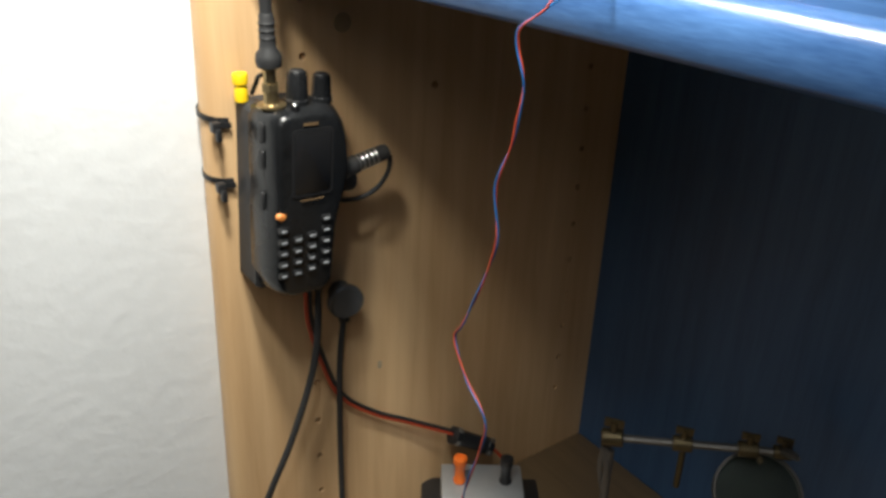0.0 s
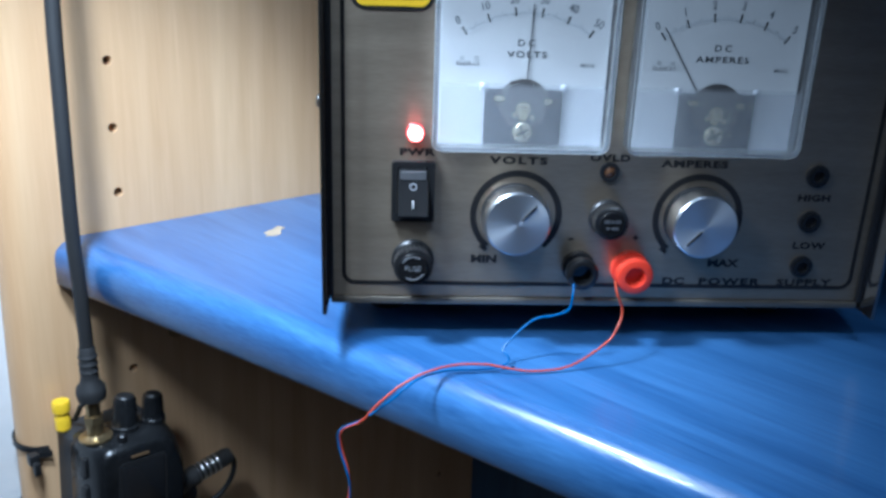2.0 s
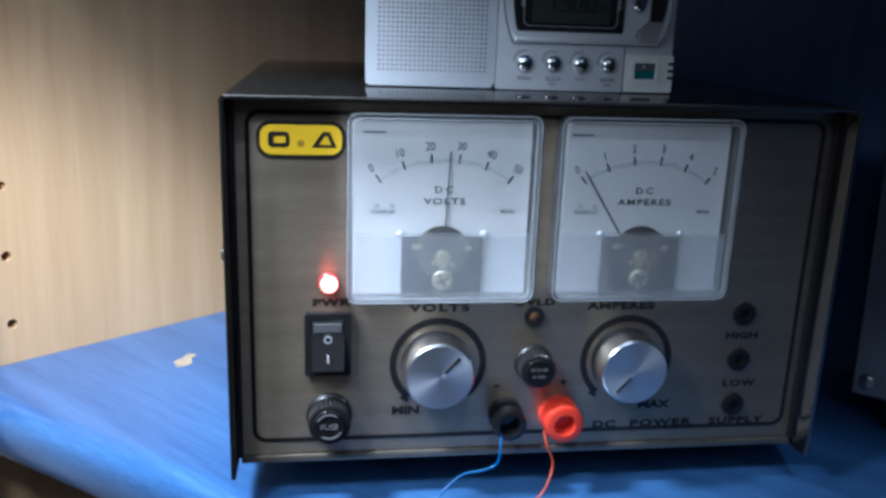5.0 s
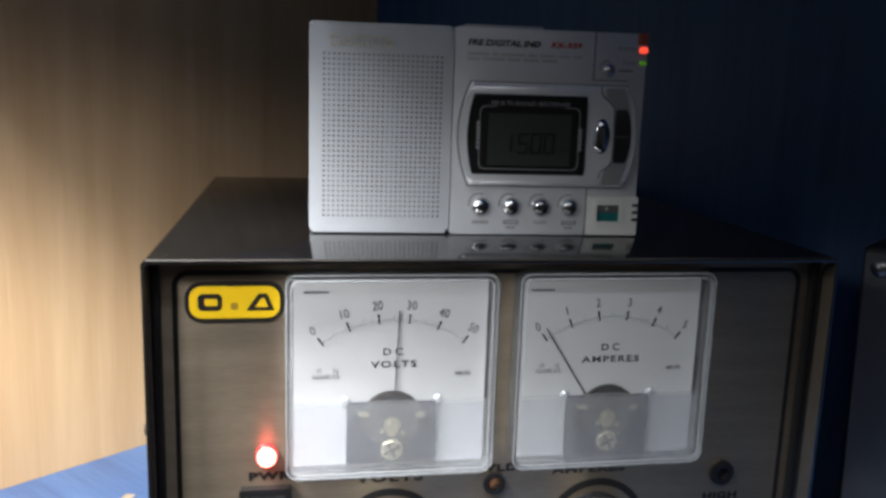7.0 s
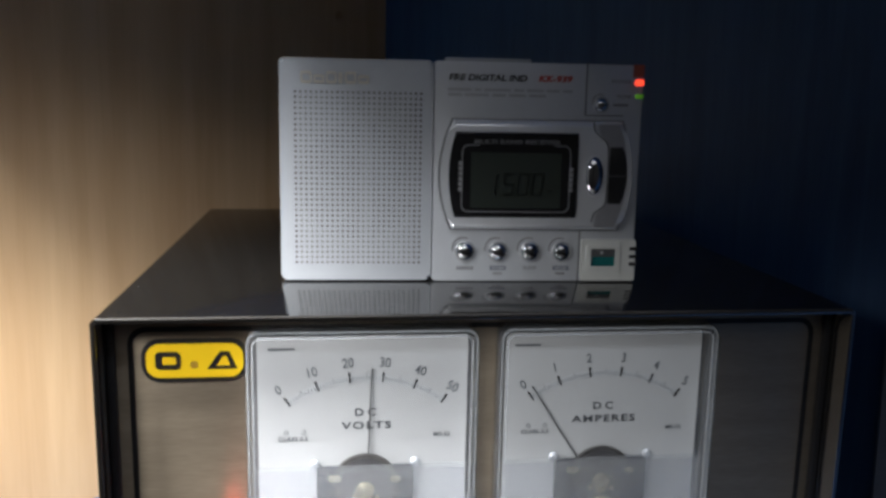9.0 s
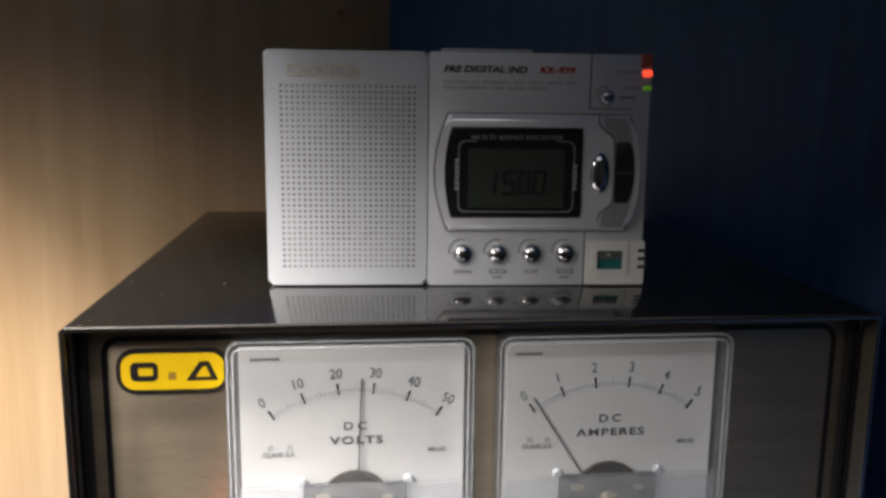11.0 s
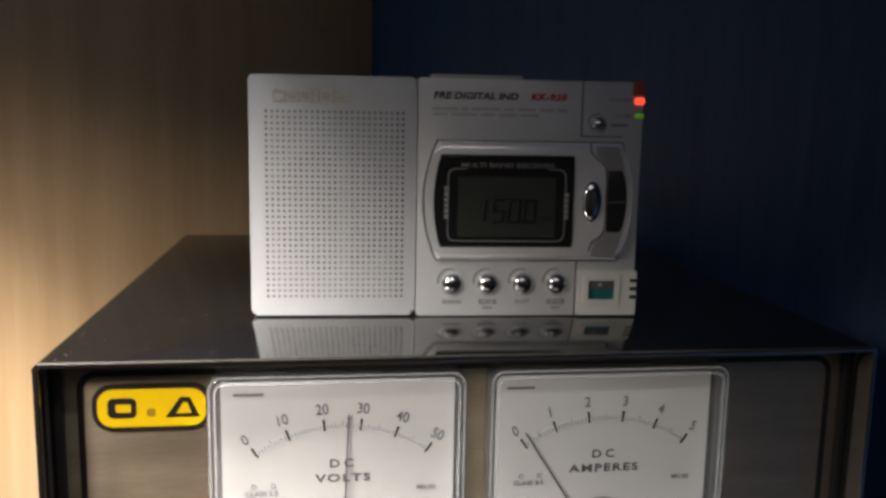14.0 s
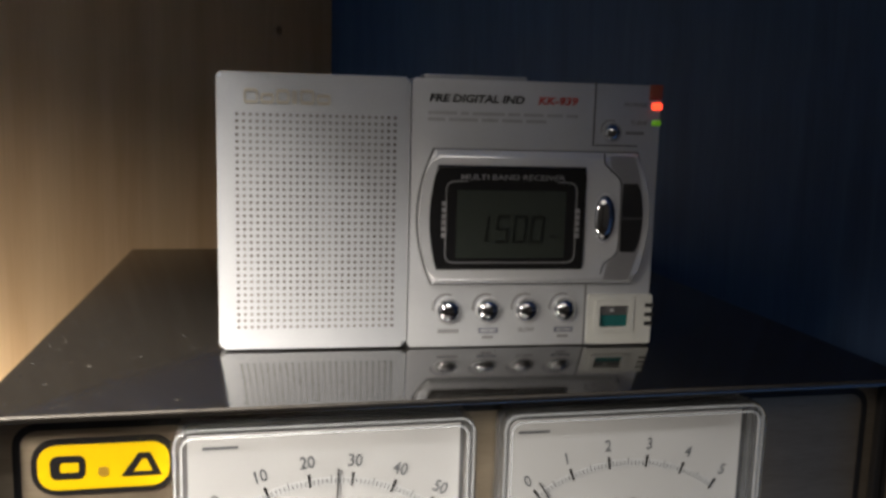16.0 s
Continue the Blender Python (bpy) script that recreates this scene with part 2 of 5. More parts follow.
M["red_print"] = plain("red_print", (0.55, 0.03, 0.02), 0.5)
M["blue_print"] = plain("blue_grey_print", (0.15, 0.16, 0.20), 0.5)
M["worn_edge"] = plain("worn_brown_edge", (0.028, 0.024, 0.020), 0.45, 0.0, 0.9, 260)
M["dust"] = plain("pale_dust", (0.025, 0.023, 0.021), 0.9)
M["led_rim"] = plain("red_lamp_rim", (0.45, 0.03, 0.03), 0.3)
M["led_small"] = plain("lit_small_led", (0.9, 0.1, 0.05), 0.3, emit=(1.0, 0.07, 0.03), strength=1.1)
M["led_green"] = plain("lit_green_led", (0.2, 0.5, 0.05), 0.3, emit=(0.25, 0.8, 0.03), strength=0.08)
M["red_clear"] = plain("red_window", (0.40, 0.10, 0.07), 0.25)
M["amber"] = plain("amber_lens", (0.12, 0.06, 0.03), 0.2)
M["red_post"] = plain("orange_red_plastic", (0.78, 0.055, 0.025), 0.3, noise_amt=0.06)
M["lcd"] = plain("lcd_glass", (0.032, 0.039, 0.034), 0.18, noise_amt=0.05)
M["lcd_print"] = plain("dim_grey_print", (0.20, 0.20, 0.21), 0.5)
M["lcd_ink"] = plain("lcd_segments", (0.008, 0.010, 0.009), 0.3)
M["pale_plastic"] = plain("pale_cream_plastic", (0.62, 0.63, 0.60), 0.4, noise_amt=0.05)
M["teal"] = plain("teal_window", (0.015, 0.13, 0.13), 0.25)
M["cap_grey"] = plain("grey_disc", (0.05, 0.055, 0.062), 0.3)
M["yellow_cap"] = plain("yellow_connector", (0.80, 0.52, 0.01), 0.4)
M["brown_screw"] = plain("pale_wood_chip", (0.46, 0.37, 0.26), 0.8, noise_amt=0.25, scale=900, bump=0.0002)
M["cover_cap"] = plain("beech_cover_cap", (0.36, 0.25, 0.13), 0.45)
M["nickel"] = plain("dull_nickel", (0.45, 0.44, 0.42), 0.3, 0.9, 0.2, 700)
M["alu_box"] = plain("aluminium_box", (0.42, 0.43, 0.44), 0.42, 0.6, 0.1, 1200)
M["device"] = plain("grey_instrument_panel", (0.22, 0.22, 0.23), 0.4, 0.5, 0.15, 900)
M["glass"] = clear("magnifier_glass", (0.92, 0.97, 0.95), 1.5, 0.01)


def brushed_face():
    """Turned aluminium whose sheen runs in rays from the middle."""
    m, nodes, links, b = material("brushed_knob_face")
    b.inputs["Base Color"].default_value = (0.72, 0.74, 0.77, 1)
    b.inputs["Metallic"].default_value, b.inputs["Roughness"].default_value, b.inputs["Anisotropic"].default_value = 0.9, 0.42, 0.7
    tan = nodes.new("ShaderNodeTangent")
    tan.direction_type, tan.axis = "RADIAL", "Z"
    links.new(tan.outputs[0], b.inputs["Tangent"])
    return m


M["alu_face"] = brushed_face()


# ---- mesh helpers ----
def thing(name, m, label, category, group="", kind=""):
    ob = new(name)
    ob.empty_display_size = 0.02
    ob.matrix_world = m
    return tagged(ob, label, category, group, kind)


def part(name, bm, mat, parent=None, label="", smooth=35, m=None):
    """One mesh object from a bmesh, under a thing or a part."""
    me = bpy.data.meshes.new(name)
    bmesh.ops.recalc_face_normals(bm, faces=bm.faces)
    bm.to_mesh(me)
    bm.free()
    for f in me.polygons:
        f.use_smooth = smooth > 0
    if smooth:
        me.set_sharp_from_angle(angle=radians(smooth))
    me.materials.append(mat)
    ob = new(name, me)
    ob.parent = parent
    if m is not None:
        ob.matrix_local = m
    return tagged(ob, label)


def structure(name, bm, mat, label, category, smooth=35):
    return tagged(part(name, bm, mat, None, label, smooth), "", category, kind="structure")


def bevelled(bm, geom, r, seg=2):
    if r > 0:
        bmesh.ops.bevel(bm, geom=geom, offset=r, segments=seg, profile=0.5, affect="EDGES", clamp_overlap=True)


def box(lo, hi, r=0.0, seg=2, bm=None):
    """A box from corner lo to corner hi with rounded edges."""
    out = bmesh.new()
    c, s = [(a + b) / 2 for a, b in zip(lo, hi)], [b - a for a, b in zip(lo, hi)]
    bmesh.ops.create_cube(out, size=1, matrix=Matrix.Translation(c) @ Matrix.Diagonal((*s, 1)))
    bevelled(out, list(out.edges), r, seg)
    return join(bm, out)


def join(bm, other):
    """other added to bm (or other itself)."""
    if bm is None:
        return other
    me = bpy.data.meshes.new("tmp")
    other.to_mesh(me)
    other.free()
    bm.from_mesh(me)
    bpy.data.meshes.remove(me)
    return bm


def outline_rect(x0, z0, x1, z1, r, seg=6):
    """Points of a rounded rectangle in the x, z plane."""
    pts = []
    for cx, cz, a0 in ((x1 - r, z1 - r, 0), (x0 + r, z1 - r, 90), (x0 + r, z0 + r, 180), (x1 - r, z0 + r, 270)):
        for i in range(seg + 1):
            a = radians(a0 + 90 * i / seg)
            pts.append((cx + r * math.cos(a), cz + r * math.sin(a)))
    return pts


def slab(pts, y0, y1, r=0.0, seg=2, bm=None):
    """The outline pts (x, z) made solid from depth y0 (front) to y1, its front rim rounded by r."""
    out = bmesh.new()
    front = [out.verts.new((x, y0, z)) for x, z in pts]
    back = [out.verts.new((x, y1, z)) for x, z in pts]
    f = out.faces.new(front)
    out.faces.new(list(reversed(back)))
    for i in range(len(pts)):
        j = (i + 1) % len(pts)
        out.faces.new((front[i], back[i], back[j], front[j]))
    if r > 0:
        bevelled(out, list(f.edges), r, seg)
    return join(bm, out)


def ring(outer, inner, y0, y1, bm=None):
    """A flat frame between two outlines of as many points each."""
    out = bmesh.new()
    rows = [[out.verts.new((x, y, z)) for x, z in pts] for pts, y in ((outer, y0), (inner, y0), (inner, y1), (outer, y1))]
    n = len(outer)
    for a, b in ((0, 1), (1, 2), (2, 3), (3, 0)):
        for i in range(n):
            j = (i + 1) % n
            out.faces.new((rows[a][i], rows[a][j], rows[b][j], rows[b][i]))
    return join(bm, out)


def circle(cx, cz, r, n=32, a0=0.0):
    return [(cx + r * math.cos(a0 + 2 * math.pi * i / n), cz + r * math.sin(a0 + 2 * math.pi * i / n)) for i in range(n)]


def turned(profile, m=None, n=32, bm=None):
    """A body turned about the z axis from (radius, height) pairs, closed at the ends."""
    out = bmesh.new()
    rows = []
    for r, z in profile:
        rows.append([out.verts.new((r * math.cos(2 * math.pi * i / n), r * math.sin(2 * math.pi * i / n), z)) for i in range(n)])
    for a, b in zip(rows, rows[1:]):
        for i in range(n):
            out.faces.new((a[i], a[(i + 1) % n], b[(i + 1) % n], b[i]))
    out.faces.new(rows[0]), out.faces.new(rows[-1])
    if m is not None:
        out.transform(m)
    return join(bm, out)


FRONT = Matrix.Rotation(radians(90), 4, "X")  # turns z to -y: out of a front panel


def spot(x, y, z):
    return Matrix.Translation((x, y, z)) @ FRONT


def smooth_path(points, step=8):
    """Catmull-Rom through the points."""
    p = [Vector(q) for q in points]
    p = [2 * p[0] - p[1], *p, 2 * p[-1] - p[-2]]
    out = []
    for i in range(1, len(p) - 2):
        for k in range(step):
            t = k / step
            a, b, c, d = p[i - 1:i + 3]
            out.append(0.5 * ((2 * b) + (c - a) * t + (2 * a - 5 * b + 4 * c - d) * t * t + (3 * b - a - 3 * c + d) * t ** 3))
    out.append(p[-2])
    return out


def tube(points, r, n=10, step=8, bm=None):
    """A round cable along a smooth path."""
    path = smooth_path(points, step)
    out = bmesh.new()
    side, rows = Vector((0.31, 0.77, 0.55)), []
    for i, q in enumerate(path):
        d = (path[min(i + 1, len(path) - 1)] - path[max(i - 1, 0)]).normalized()
        side = (side - d * side.dot(d)).normalized()
        up = d.cross(side)
        rr = r(i / (len(path) - 1)) if callable(r) else r
        rows.append([out.verts.new(q + rr * (math.cos(2 * math.pi * k / n) * side + math.sin(2 * math.pi * k / n) * up)) for k in range(n)])
    for a, b in zip(rows, rows[1:]):
        for k in range(n):
            out.faces.new((a[k], a[(k + 1) % n], b[(k + 1) % n], b[k]))
    out.faces.new(rows[0]), out.faces.new(rows[-1])
    return join(bm, out)


def lettering(body, height, x, y, z, mat, parent, wide=1.0, bold=0.0, align="CENTER", name="lettering", spacing=1.0, turn=0.0, depth=0.0001, slant=0.0):
    """Printed words, standing in the x, z plane and facing -y; height of the capitals in metres."""
    cu = bpy.data.curves.new(name, "FONT")
    cu.body, cu.size, cu.align_x, cu.align_y = body, 1.0, align, "CENTER"
    cu.extrude, cu.offset, cu.space_character, cu.resolution_u, cu.shear = 0.01, bold, spacing, 3, slant
    ob = new(name, cu)
    me = bpy.data.meshes.new_from_object(ob.evaluated_get(bpy.context.evaluated_depsgraph_get()))
    bpy.data.objects.remove(ob)
    bpy.data.curves.remove(cu)
    s = height / 0.70
    me.transform(Matrix.Translation((x, y, z)) @ Matrix.Rotation(radians(turn), 4, "Y") @ FRONT @ Matrix.Diagonal((s * wide, s, depth / 0.02, 1)))
    me.materials.append(mat)
    out = new(name, me)
    out.parent = parent
    return out


def bars(x, y, z, width, height, mat, parent, name="printed_bar", words=(1.0,), gap=0.06):
    """Unreadable print: plain bars of its size."""
    bm, total, at = None, sum(words) + gap * (len(words) - 1), x
    for w in words:
        dx = width * w / total
        bm = box((at, y - 0.0001, z - height / 2), (at + dx, y + 0.0001, z + height / 2), bm=bm)
        at += dx + width * gap / total
    return part(name, bm, mat, parent, smooth=0)


def cut(ob, cutter):
    """ob with the cutter's bodies taken out of it; the cutter is removed."""
    mod = ob.modifiers.new("cut", "BOOLEAN")
    mod.object, mod.operation, mod.solver = cutter, "DIFFERENCE", "EXACT"
    me = bpy.data.meshes.new_from_object(ob.evaluated_get(bpy.context.evaluated_depsgraph_get()))
    ob.modifiers.clear()
    old = ob.data
    ob.data = me
    bpy.data.meshes.remove(old)
    gone = cutter.data
    bpy.data.objects.remove(cutter)
    bpy.data.meshes.remove(gone)
    return ob


# ---- the bookcase and the room ----
PANEL_T, PANEL_Y = 0.024, -0.029  # thickness of the side panel, and its front at the transceiver's height
SHELF_Z, SHELF_T = 1.26, 0.026
DESK_Z = 0.75


def front_y(x):
    """The shelf's front edge: bowed a little inwards from the side panel."""
    return -0.004 + 0.19 * x - 0.10 * x * x


def side_panel():
    out = bmesh.new()
    r, rows = PANEL_T / 2, []
    prof = [(-PANEL_T, 0.345), (-PANEL_T, PANEL_Y + r)]
    prof += [(-r - r * math.cos(a), PANEL_Y + r - r * math.sin(a)) for a in (radians(k) for k in range(15, 180, 15))]
    prof += [(0.0, PANEL_Y + r), (0.0, 0.345)]
    lo = [out.verts.new((x, y - (0.026 if y < 0.3 else 0), 0.0)) for x, y in prof]  # its front edge leans a little
    hi = [out.verts.new((x, y + (0.026 if y < 0.3 else 0), 2.3)) for x, y in prof]
    for i in range(len(prof)):
        j = (i + 1) % len(prof)
        out.faces.new((lo[i], lo[j], hi[j], hi[i]))
    out.faces.new(lo), out.faces.new(hi)
    ob = structure("wall_side_panel", out, M["beech"], "beech laminate bookcase side panel with rows of shelf-pin holes", "panel")
    holes = None
    for y, zs in ((0.035, [1.3861 - 0.0352 * k for k in range(-8, 18)]), (0.289, [1.5255 + 0.0352 * k for k in range(-2, 4)] + [1.1358 - 0.0348 * k for k in range(-1, 10)])):
        for z in zs:
            if abs(z - SHELF_Z + 0.012) > 0.02:
                holes = turned([(0.0026, -0.011), (0.0026, 0.004)], Matrix.Translation((0, y, z)) @ Matrix.Rotation(radians(90), 4, "Y"), 14, holes)
    holes = turned([(0.0026, -0.011), (0.0026, 0.004)], Matrix.Translation((0, 0.1363, 1.1427)) @ Matrix.Rotation(radians(90), 4, "Y"), 14, holes)
    cutter = part("cutter", holes, M["hole"], smooth=0)
    return cut(ob, cutter)


def shelf(z, name, label):
    """A blue shelf with a rounded front edge that follows front_y."""
    out = bmesh.new()
    prof = [(0.003, -SHELF_T), (0.0, -SHELF_T + 0.003), (0.0, -0.010)] + [(0.010 - 0.010 * math.cos(a), -0.010 + 0.010 * math.sin(a)) for a in (radians(k) for k in range(15, 91, 15))]
    xs = [0.0, 0.003] + [0.02 + 0.02 * k for k in range(50)] + [1.25, 1.5, 1.728]
    nose, board = bmesh.new(), out
    strips = [[], []]
    for x in xs:
        y = front_y(min(x, 0.95)) + (0.004 if x < 0.001 else 0)
        strips[0].append([nose.verts.new((x + 0.0004, y + a, z + b)) for a, b in prof + [(0.010, -SHELF_T)]])
        strips[1].append([board.verts.new((x + 0.0004, yy, z + b)) for yy, b in ((y + 0.010, -SHELF_T), (y + 0.010, 0.0), (0.3305, 0.0), (0.3305, -SHELF_T))])
    for bm, rows in zip((nose, board), strips):
        for a, b in zip(rows, rows[1:]):
            for i in range(len(a)):
                j = (i + 1) % len(a)
                bm.faces.new((a[i], a[j], b[j], b[i]))
        bm.faces.new(rows[0]), bm.faces.new(rows[-1])
    t = thing(name, pose(0, 0, 0), label, "shelf")
    part("board", board, M["blue_shelf"], t, smooth=50)
    part("front_edge", nose, M["blue_shelf"], t, "rounded blue front edge", 50)
    return t


side_panel()
structure("wall_back_panel", box((0.0, 0.331, 0.0), (1.75, 0.345, 2.3)), M["blue_back"], "dark blue wood-grain back panel of the bookcase", "panel", 0)
# unseen end panel, added far off and dark so metal reflects little
structure("wall_right_panel", box((1.73, -0.03, 0.0), (1.754, 0.331, 2.3)), M["blue_back"], "unseen bookcase end panel, dark blue and far off to keep reflections dark", "panel", 0)
shelf(SHELF_Z, "shelf", "blue wood-grain shelf with rounded front edge and a chipped spot")
shelf(1.577, "shelf", "blue wood-grain upper shelf of the bookcase")
structure("desk_top", box((0.0005, -0.05, DESK_Z - 0.03), (1.7295, 0.3305, DESK_Z), 0.003), M["desk"], "beech laminate desk board at the bookcase's foot, darkened for its dim place", "worktop")
structure("wall_left", box((-0.15, -2.6, 0.0), (-PANEL_T - 0.0005, 0.5, 2.5)), M["plaster"], "white rough-plastered wall beside the bookcase", "wall", 0)
structure("wall_behind", box((-0.15, 0.5, 0.0), (3.0, 0.62, 2.5)), M["plaster"], "white plastered wall behind the bookcase", "wall", 0)
structure("wall_right", box((3.0, -2.6, 0.0), (3.12, 0.62, 2.5)), M["room"], "unseen wall across the room, darkened to limit bounce", "wall", 0)
structure("wall_front", box((-0.15, -2.72, 0.0), (3.12, -2.6, 2.5)), M["room"], "unseen wall at the room's far side, darkened to limit bounce", "wall", 0)
structure("floor", box((-0.15, -2.72, -0.1), (3.12, 0.62, 0.0)), M["floor"], "brown floor", "floor", 0)
structure("ceiling", box((-0.15, -2.72, 2.5), (3.12, 0.62, 2.6)), M["plaster"], "white ceiling", "ceiling", 0)

# ---- bench power supply ----
PSU_M = pose(0.205, 0.0202, SHELF_Z, 0, 0, 48.7) @ pose(0, 0.0045, 0, 2.0, 0, 0)
PSU_TOP, PSU_W, PSU_D, PY = 0.1466, 0.2150, 0.214, 0.011  # PY: depth of the front panel behind the hood's edge


def arc_band(cx, cz, r0, r1, a0, a1, y0, y1, n=48):
    """A flat curved band between two radii, angles in degrees from straight up, clockwise."""
    bm = bmesh.new()
    rows = []
    for i in range(n + 1):
        a = radians(a0 + (a1 - a0) * i / n)
        s, c = math.sin(a), math.cos(a)
        rows.append([bm.verts.new((cx + r * s, y, cz + r * c)) for r, y in ((r0, y0), (r1, y0), (r1, y1), (r0, y1))])
    for a, b in zip(rows, rows[1:]):
        for k in range(4):
            bm.faces.new((a[k], a[(k + 1) % 4], b[(k + 1) % 4], b[k]))
    bm.faces.new(rows[0]), bm.faces.new(rows[-1])
    return bm


def stroke(x0, z0, x1, z1, w, y, bm=None, h=0.0002):
    """A straight printed line from (x0, z0) to (x1, z1)."""
    out = bmesh.new()
    l, a = math.hypot(x1 - x0, z1 - z0), math.atan2(z1 - z0, x1 - x0)
    bmesh.ops.create_cube(out, size=1, matrix=Matrix.Translation(((x0 + x1) / 2, y, (z0 + z1) / 2)) @ Matrix.Rotation(-a, 4, "Y") @ Matrix.Diagonal((l, h, w, 1)))
    return join(bm, out)


def panel_meter(parent, cx, numbers, unit, needle, minor):
    """A square moving-coil meter: dial plate, printed scale, needle, movement and clear cover."""
    x0, x1, z0, z1 = cx - 0.0329, cx + 0.0316, 0.0774, 0.1419
    ox, oz, R = cx + 0.0003, 0.0877, 0.0385
    body = part("panel_meter", slab(outline_rect(x0 + 0.0012, z0 + 0.0012, x1 - 0.0012, z1 - 0.0012, 0.003), PY - 0.0016, PY - 0.0001), M["dial_back"], parent, "square panel meter under a clear cover")
    py = PY - 0.0024
    part("dial_plate", slab(outline_rect(x0 + 0.0026, z0 + 0.0018, x1 - 0.0022, z1 - 0.0034, 0.0008), py, PY - 0.0016), M["white_dial"], body)
    ink = None
    for i, word in enumerate(numbers):
        a = radians(-35.3 + 70.6 * i / (len(numbers) - 1))
        s, c = math.sin(a), math.cos(a)
        ink = stroke(ox + (R - 0.0013) * s, oz + (R - 0.0013) * c, ox + (R + 0.0017) * s, oz + (R + 0.0017) * c, 0.00060, py - 0.0001, ink)
        lettering(word, 0.0028, ox + (R + 0.0044) * s, py - 0.0001, oz + (R + 0.0044) * c, M["dial_grey"], body, 0.85, 0.01, turn=math.degrees(a) * 0.7, name="scale_number")
    part("scale_marks", ink, M["ink"], body, smooth=0)
    fine = None
    for k in range(minor + 1):
        a = radians(-35.3 + 70.6 * k / minor)
        s, c, long = math.sin(a), math.cos(a), 0.0012 if k % 5 else 0.0018
        fine = stroke(ox + (R - 0.0009) * s, oz + (R - 0.0009) * c, ox + (R - 0.0009 + long) * s, oz + (R - 0.0009 + long) * c, 0.00022, py - 0.0001, fine)
    part("fine_scale", fine, M["dial_grey"], body, smooth=0)
    part("scale_band", arc_band(ox, oz, R - 0.0012, R + 0.0005, -35.3, 35.3, py - 0.00012, py), M["dial_pale"], body)
    lettering("DC", 0.0022, cx, py - 0.0001, 0.1156, M["dial_ink"], body, 1.2, 0.015, spacing=1.5)
    lettering(unit, 0.0021, cx + 0.0004, py - 0.0001, 0.1116, M["dial_ink"], body, 1.4, 0.02, spacing=1.2)
    lettering("CLASS 2.5", 0.0012, cx - 0.0205, py - 0.0001, 0.1081, M["dial_grey"], body, 1.15, 0.01)
    lettering("MS-52", 0.0012, cx + 0.0222, py - 0.0001, 0.1083, M["dial_grey"], body, 1.15, 0.01)
    bars(cx - 0.0272, py - 0.0001, 0.1348, 0.0075, 0.0006, M["dial_grey"], body)
    for dx in (-0.0225, -0.0175):
        part("class_mark", ring(circle(cx + dx, 0.1100, 0.0007, 10), circle(cx + dx, 0.1100, 0.0005, 10), py - 0.0001, py), M["dial_grey"], body)
    a = radians(needle)
    s, c = math.sin(a), math.cos(a)
    part("needle", stroke(ox + 0.006 * s, oz + 0.006 * c, ox + 0.0412 * s, oz + 0.0412 * c, 0.00034, py - 0.0006, h=0.0002), M["ink"], body)
    # movement behind the lower window
    mov = part("movement", slab(outline_rect(cx - 0.0140, z0 + 0.0022, cx + 0.0140, 0.0995, 0.0006), py - 0.0011, py - 0.00005), M["magnet"], body, "dark grey meter movement")
    part("core", turned([(0.0085, 0), (0.0085, 0.0004), (0.0, 0.0004)], Matrix.Translation((cx, py - 0.0011, 0.0935)) @ FRONT, 28), M["magnet_grey"], mov)
    part("pole_piece", arc_band(cx, 0.0935, 0.0086, 0.0098, -88, 88, py - 0.0014, py - 0.0005, 24), M["iron"], mov)
    for dx, dz, w in ((-0.0088, 0.0962, 0.0034), (0.0088, 0.0955, 0.0026), (-0.0030, 0.0905, 0.0012), (0.0034, 0.0898, 0.0012)):
        part("tab", slab(outline_rect(cx + dx - w / 2, dz - 0.0008, cx + dx + w / 2, dz + 0.0008, 0.0004, 3), py - 0.0019, py - 0.0011, 0.0002), M["brass_pale"], mov)
    part("hairspring", tube([(cx + (0.0012 + 0.00035 * k / 6) * math.cos(k * 0.9), py - 0.0024, 0.0925 + (0.0012 + 0.00035 * k / 6) * math.sin(k * 0.9)) for k in range(28)], 0.00018, 5), M["brass_pale"], mov)
    part("bridge", slab(outline_rect(cx - 0.0016, 0.0885, cx + 0.0016, 0.0930, 0.0014), py - 0.0019, py - 0.0011, 0.0003), M["brass_pale"], mov)
    scr = part("zero_screw", turned([(0.0034, 0), (0.0034, 0.0008), (0.0029, 0.0012), (0.0, 0.0012)], Matrix.Translation((cx, py - 0.0019, 0.0845)) @ FRONT, 24), M["brass_pale"], body, "pale brass slotted screw")
    for da, dc in ((0.0024, 0.0012), (0.0012, -0.0024)):
        part("slot", stroke(cx - da, 0.0845 - dc, cx + da, 0.0845 + dc, 0.0007, py - 0.00315), M["ink"], scr, smooth=0)
    for dx in (-0.0145, 0.0145):
        part("dial_screw", turned([(0.0015, 0), (0.0015, 0.0006), (0.0009, 0.0011), (0.0, 0.0011)], Matrix.Translation((cx + dx, py, 0.1000)) @ FRONT, 16), M["silver"], body)
    # clear cover: a shell with rounded rim, a front pane and a ribbed lower window
    cov = part("cover", slab(outline_rect(x0, z0, x1, z1, 0.0035), PY - 0.0095, PY - 0.0002, 0.0018, 3), M["acrylic"], body, "clear acrylic meter cover")
    cov.visible_shadow = False
    rim = part("cover_rim", ring(outline_rect(x0 + 0.0004, z0 + 0.0004, x1 - 0.0004, z1 - 0.0004, 0.0033), outline_rect(x0 + 0.0016, z0 + 0.0016, x1 - 0.0016, z1 - 0.0016, 0.0022), PY - 0.0088, PY - 0.0010), M["acrylic_rim"], cov)
